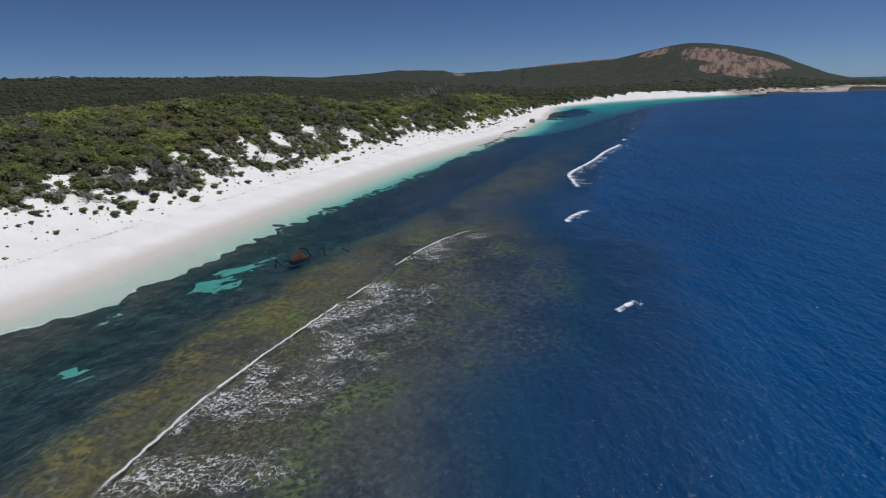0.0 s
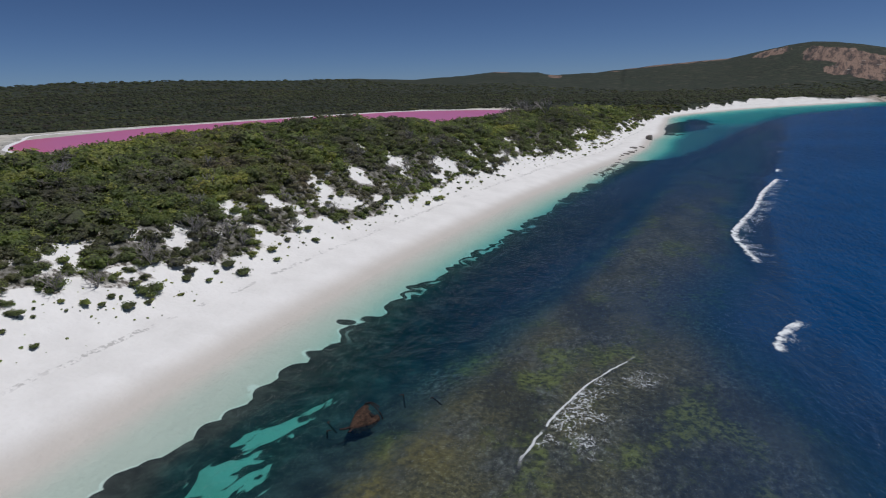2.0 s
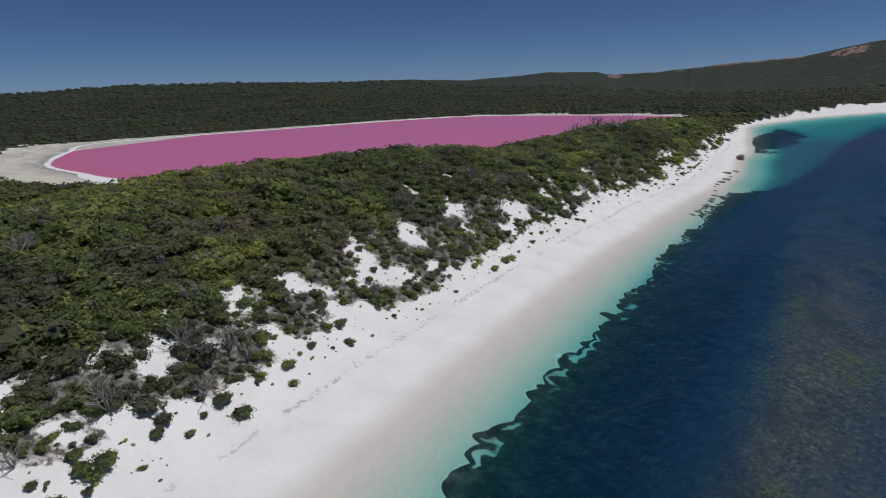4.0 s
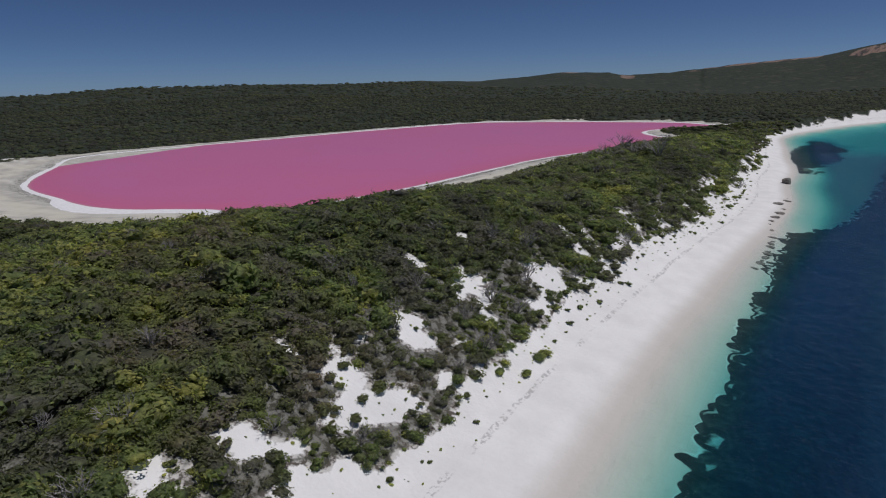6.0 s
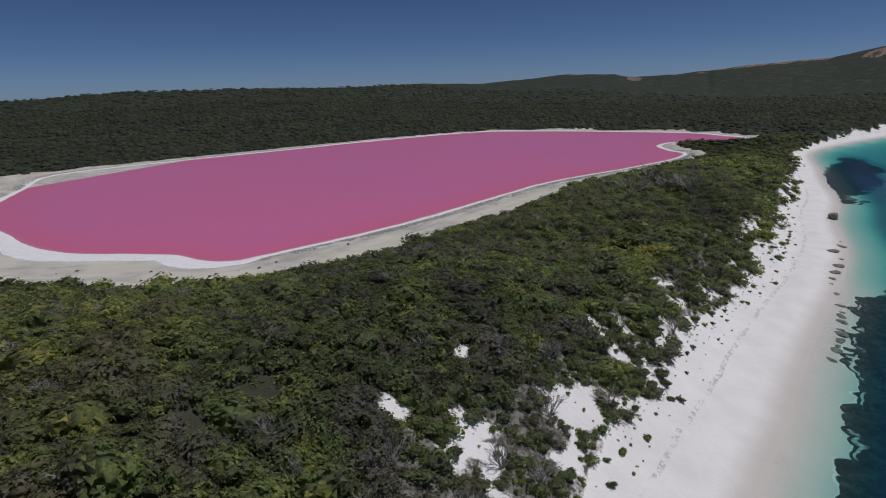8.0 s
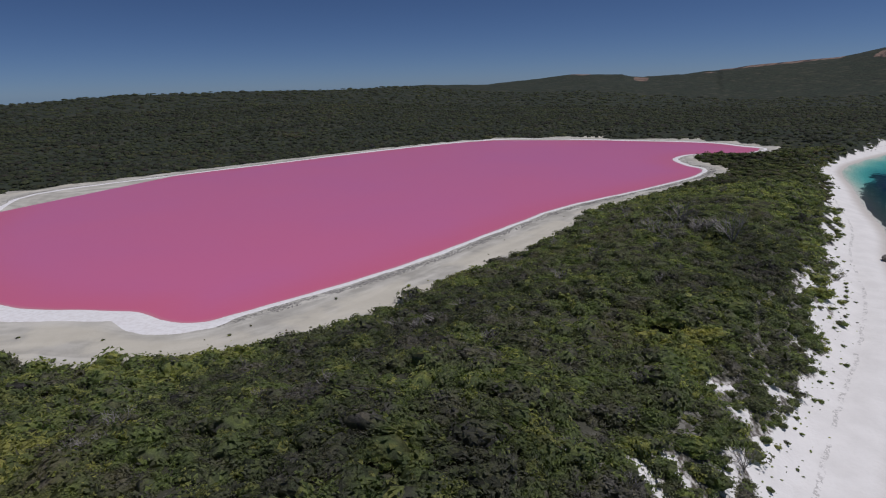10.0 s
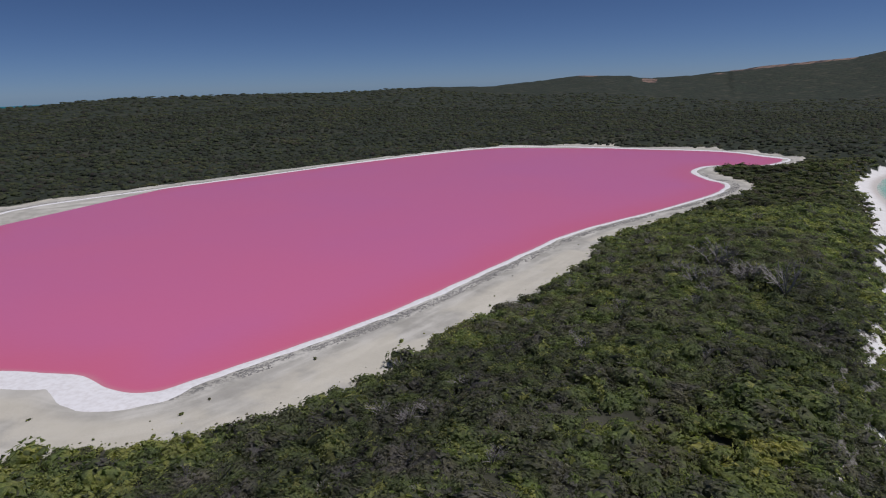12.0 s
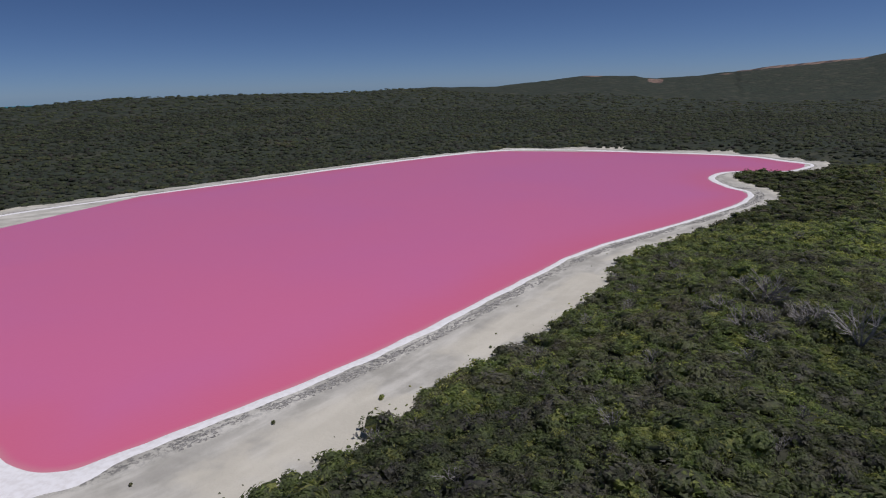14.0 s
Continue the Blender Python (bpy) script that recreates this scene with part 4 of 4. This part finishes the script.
x, y, z, s, d, r2 = scatter(-130, 60, 420, 720, 3.0, 33, lambda X, Y, s, d, veg, rock, r: (veg < 0.4) & (d > 9) & (d < 36) & (s > 30) & (r < 0.05 + 0.7 * (plan(X + 2.4, Y - 2.8)[3] > 0.4)))
spread([make_shrub(95 + k, "small dark shrub on the sandy flat beside the lake", "shrubs on the lake flat") for k in range(3)],
       [(x[i], y[i], float(np.clip(r2.lognormal(-0.6, 0.4), 0.3, 1.1)), 0.0) for i in r2.permutation(len(x))][:110], rng)
x, y, z, s, d, r2 = scatter(-60, 80, 270, 620, 7.0, 35, lambda X, Y, s, d, veg, rock, r: (veg > 0.3) & (s > 17) & (d > 24) & (r < 0.16 + 0.6 * smooth(45, 25, s) * smooth(470, 420, Y)))
spots = [(9.6, 512.6, 2.0, 0.5), (32, 527, 1.9, 0.6), (36.5, 527.5, 1.8, 0.6), (41, 528.5, 2.0, 0.6), (27.5, 525, 1.6, 0.5), (32, 541.6, 2.1, 0.6), (24, 539, 1.5, 0.5), (45.7, 521.3, 2.1, 0.6), (39, 530.5, 1.7, 0.6)] + [(x[i], y[i], r2.uniform(0.5, 0.95), 0.35) for i in r2.permutation(len(x))][:130]
spread([make_dead_shrub(120 + k) for k in range(4)], spots, rng)

# tiny plants along the top of the beach
x, y, z, s, d, r2 = scatter(-30, 100, 225, 560, 1.3, 41, lambda X, Y, s, d, veg, rock, r: (veg < 0.6) & (s > 11) & (s < 40) & (r < 0.34 * smooth(11, 17, s)))
q = np.clip(r2.lognormal(-1.6, 0.4, len(x)), 0.1, 0.45)
thicket("beach_tuft", np.column_stack([x, y, z + q * 0.2, q, np.full(len(x), 1.0)]), far_kinds, MAT_LEAF, "tiny tufts of dune plants dotted over white sand", "dune plants")


# tufts and litter scattered on the lake flat below the scrub
x, y, z, s, d, r2 = scatter(-110, 60, 425, 700, 1.1, 43, lambda X, Y, s, d, veg, rock, r: (veg < 0.6) & (d > 12) & (s > 30) & (r < 0.5 * (plan(X + 1.6, Y - 1.9)[3] > 0.4) + 0.05 * (plan(X + 4.5, Y - 5.5)[3] > 0.4)))
q = np.clip(r2.lognormal(-1.5, 0.45, len(x)), 0.1, 0.6)
thicket("flat_tuft", np.column_stack([x, y, z + q * 0.2, q, np.full(len(x), 0.9)]), far_kinds, MAT_LEAF, "tiny dark plants scattered on the sandy lake flat", "dune plants")


# ---------------------------------------------------------------- rocks and wreck
def make_rock(seed, flat, label, group):
    rng = np.random.default_rng(seed)
    bm = bmesh.new()
    bmesh.ops.create_icosphere(bm, subdivisions=3, radius=1.0)
    cuts = rng.normal(size=(9, 3))
    cuts /= np.linalg.norm(cuts, axis=1)[:, None]
    for v in bm.verts:
        u = np.array(v.co[:])
        r = 1.0
        for c, h in zip(cuts, np.linspace(0.62, 0.9, 9)):
            k = u @ c
            if k > 0.05:
                r = min(r, h / k)
        r += 0.05 * noise.noise(Vector(u) * 3 + Vector((seed, 0, 0)))
        v.co = Vector(u * r * np.array([1.0, 0.75, flat]))
    me = bpy.data.meshes.new("beach_rock")
    bm.to_mesh(me)
    bm.free()
    me.materials.append(MAT_BOULDER)
    return tagged(new("beach_rock", me), label, "rock", group)


boulder = make_rock(3, 0.85, "large dark granite boulder alone on the white beach", "")
boulder.matrix_basis = pose(98.4, 570, top_of(98.4, 570) + 0.9, 0, 0, 30) @ Matrix.Diagonal((2.3, 2.3, 2.0, 1))
ROCKS = [(86.2, 519.0, 2.3), (84.0, 503.6, 2.1), (86.6, 511.5, 0.9), (81.6, 497, 0.9), (79.4, 490.5, 0.6), (78.4, 486, 0.7), (77.9, 479, 0.5), (76.8, 471, 0.7), (76.2, 466.5, 0.9),
         (75.4, 464, 0.7), (74.4, 460.5, 0.8), (73.2, 455.5, 1.1), (72.6, 453, 0.8), (71.6, 449.5, 0.8), (70.4, 446.2, 1.0), (69.8, 444, 0.7), (67.7, 439, 0.6), (92, 534, 0.6), (90.6, 527.5, 0.8), (116, 618, 1.6), (118.4, 611, 1.7), (121, 615.5, 1.2)]
models = [make_rock(11 + k, 0.26, "flat dark wet rock slab at the edge of the sea", "rocks along the waterline") for k in range(3)]
spread(models, [(x, y, q, 0.03 * q) for x, y, q in ROCKS], np.random.default_rng(3))


def make_wreck():
    """The rusted remains of a ship: an upturned bow section, ribs and loose iron."""
    root = tagged(new("shipwreck"), "rusted iron shipwreck bow lying in shallow dark water", "shipwreck")
    bm = bmesh.new()
    rows = []
    for i in range(9):  # sections from the stem aft
        u = i / 8
        w, h = 0.25 + 1.25 * math.sin(min(1, u * 1.25) * math.pi / 2), 1.1 + 0.5 * u
        row = []
        for k in range(9):
            a = math.pi * (k / 8)
            row.append(bm.verts.new((3.6 * u - 1.6, w * math.cos(a) * (1 + 0.06 * math.sin(5 * a + i)), h * math.sin(a) ** 0.8 * (1 - 0.25 * u * (k > 5)))))
        rows.append(row)
    for a, b in zip(rows, rows[1:]):
        for k in range(8):
            if (a is rows[7] and k in (0, 4, 5)) or (a is rows[6] and k == 5):
                continue
            bm.faces.new((a[k], a[k + 1], b[k + 1], b[k]))
    bm.faces.new(rows[0])
    bmesh.ops.solidify(bm, geom=bm.faces[:], thickness=0.09)
    part("hull", bm, MAT_RUST, root, "orange-brown rusted hull plating")
    for k, (x, w, h) in enumerate(((2.3, 1.5, 1.7), (2.8, 1.5, 1.35))):
        bm = bmesh.new()
        pts = [(x, w * math.cos(math.pi * j / 9), h * math.sin(math.pi * j / 9)) for j in range(10 - 3 * k)]
        for a, b in zip(pts, pts[1:]):
            stick(bm, a, b, 0.09, 0.09)
        part("rib", bm, MAT_RUST_DARK, root, "bare curved iron rib")
    bm = bmesh.new()
    stick(bm, (-1.5, 0.1, 0.9), (-2.7, 0.5, 1.35), 0.16, 0.12, 7)
    stick(bm, (-1.4, -0.2, 0.8), (-2.3, -0.5, 1.15), 0.12, 0.10, 7)
    part("bollard", bm, MAT_RUST_DARK, root, "dark iron fittings jutting from the bow")
    bm = bmesh.new()
    bmesh.ops.create_cube(bm, size=1.0, matrix=pose(0.4, 0, 0.12) @ Matrix.Diagonal((3.4, 1.7, 0.5, 1)))
    bmesh.ops.bevel(bm, geom=bm.edges[:], offset=0.15, segments=2, affect="EDGES")
    part("keel", bm, MAT_RUST_DARK, root, "dark waterlogged timber and iron inside the hull")
    root.matrix_basis = pose(42.9, 269.4, -0.32, 6, -14, 62) @ Matrix.Diagonal((0.76, 0.82, 0.74, 1))
    return root


make_wreck()
for n, (x, y, a, h, t) in enumerate(((40.4, 267.2, 20, 0.4, 34), (40.0, 268.6, 80, 0.25, -50), (45.6, 275.0, 200, 0.3, 40), (48.6, 275.2, 250, 0.2, 60))):
    bm = bmesh.new()
    stick(bm, (0, 0, -1.2), (0.1, 0, 0.7 * h), 0.10, 0.07, 6)
    stick(bm, (0.05, 0, h * 0.5), (0.5, 0.1, h * 0.35), 0.06, 0.05, 6)
    me = bpy.data.meshes.new("iron_debris")
    bm.to_mesh(me)
    bm.free()
    me.materials.append(MAT_RUST_DARK)
    tagged(new("iron_debris", me), "dark rusted iron bar standing out of the shallow water", "wreckage", "loose wreckage round the shipwreck").matrix_basis = pose(x, y, 0, t, 0, a)
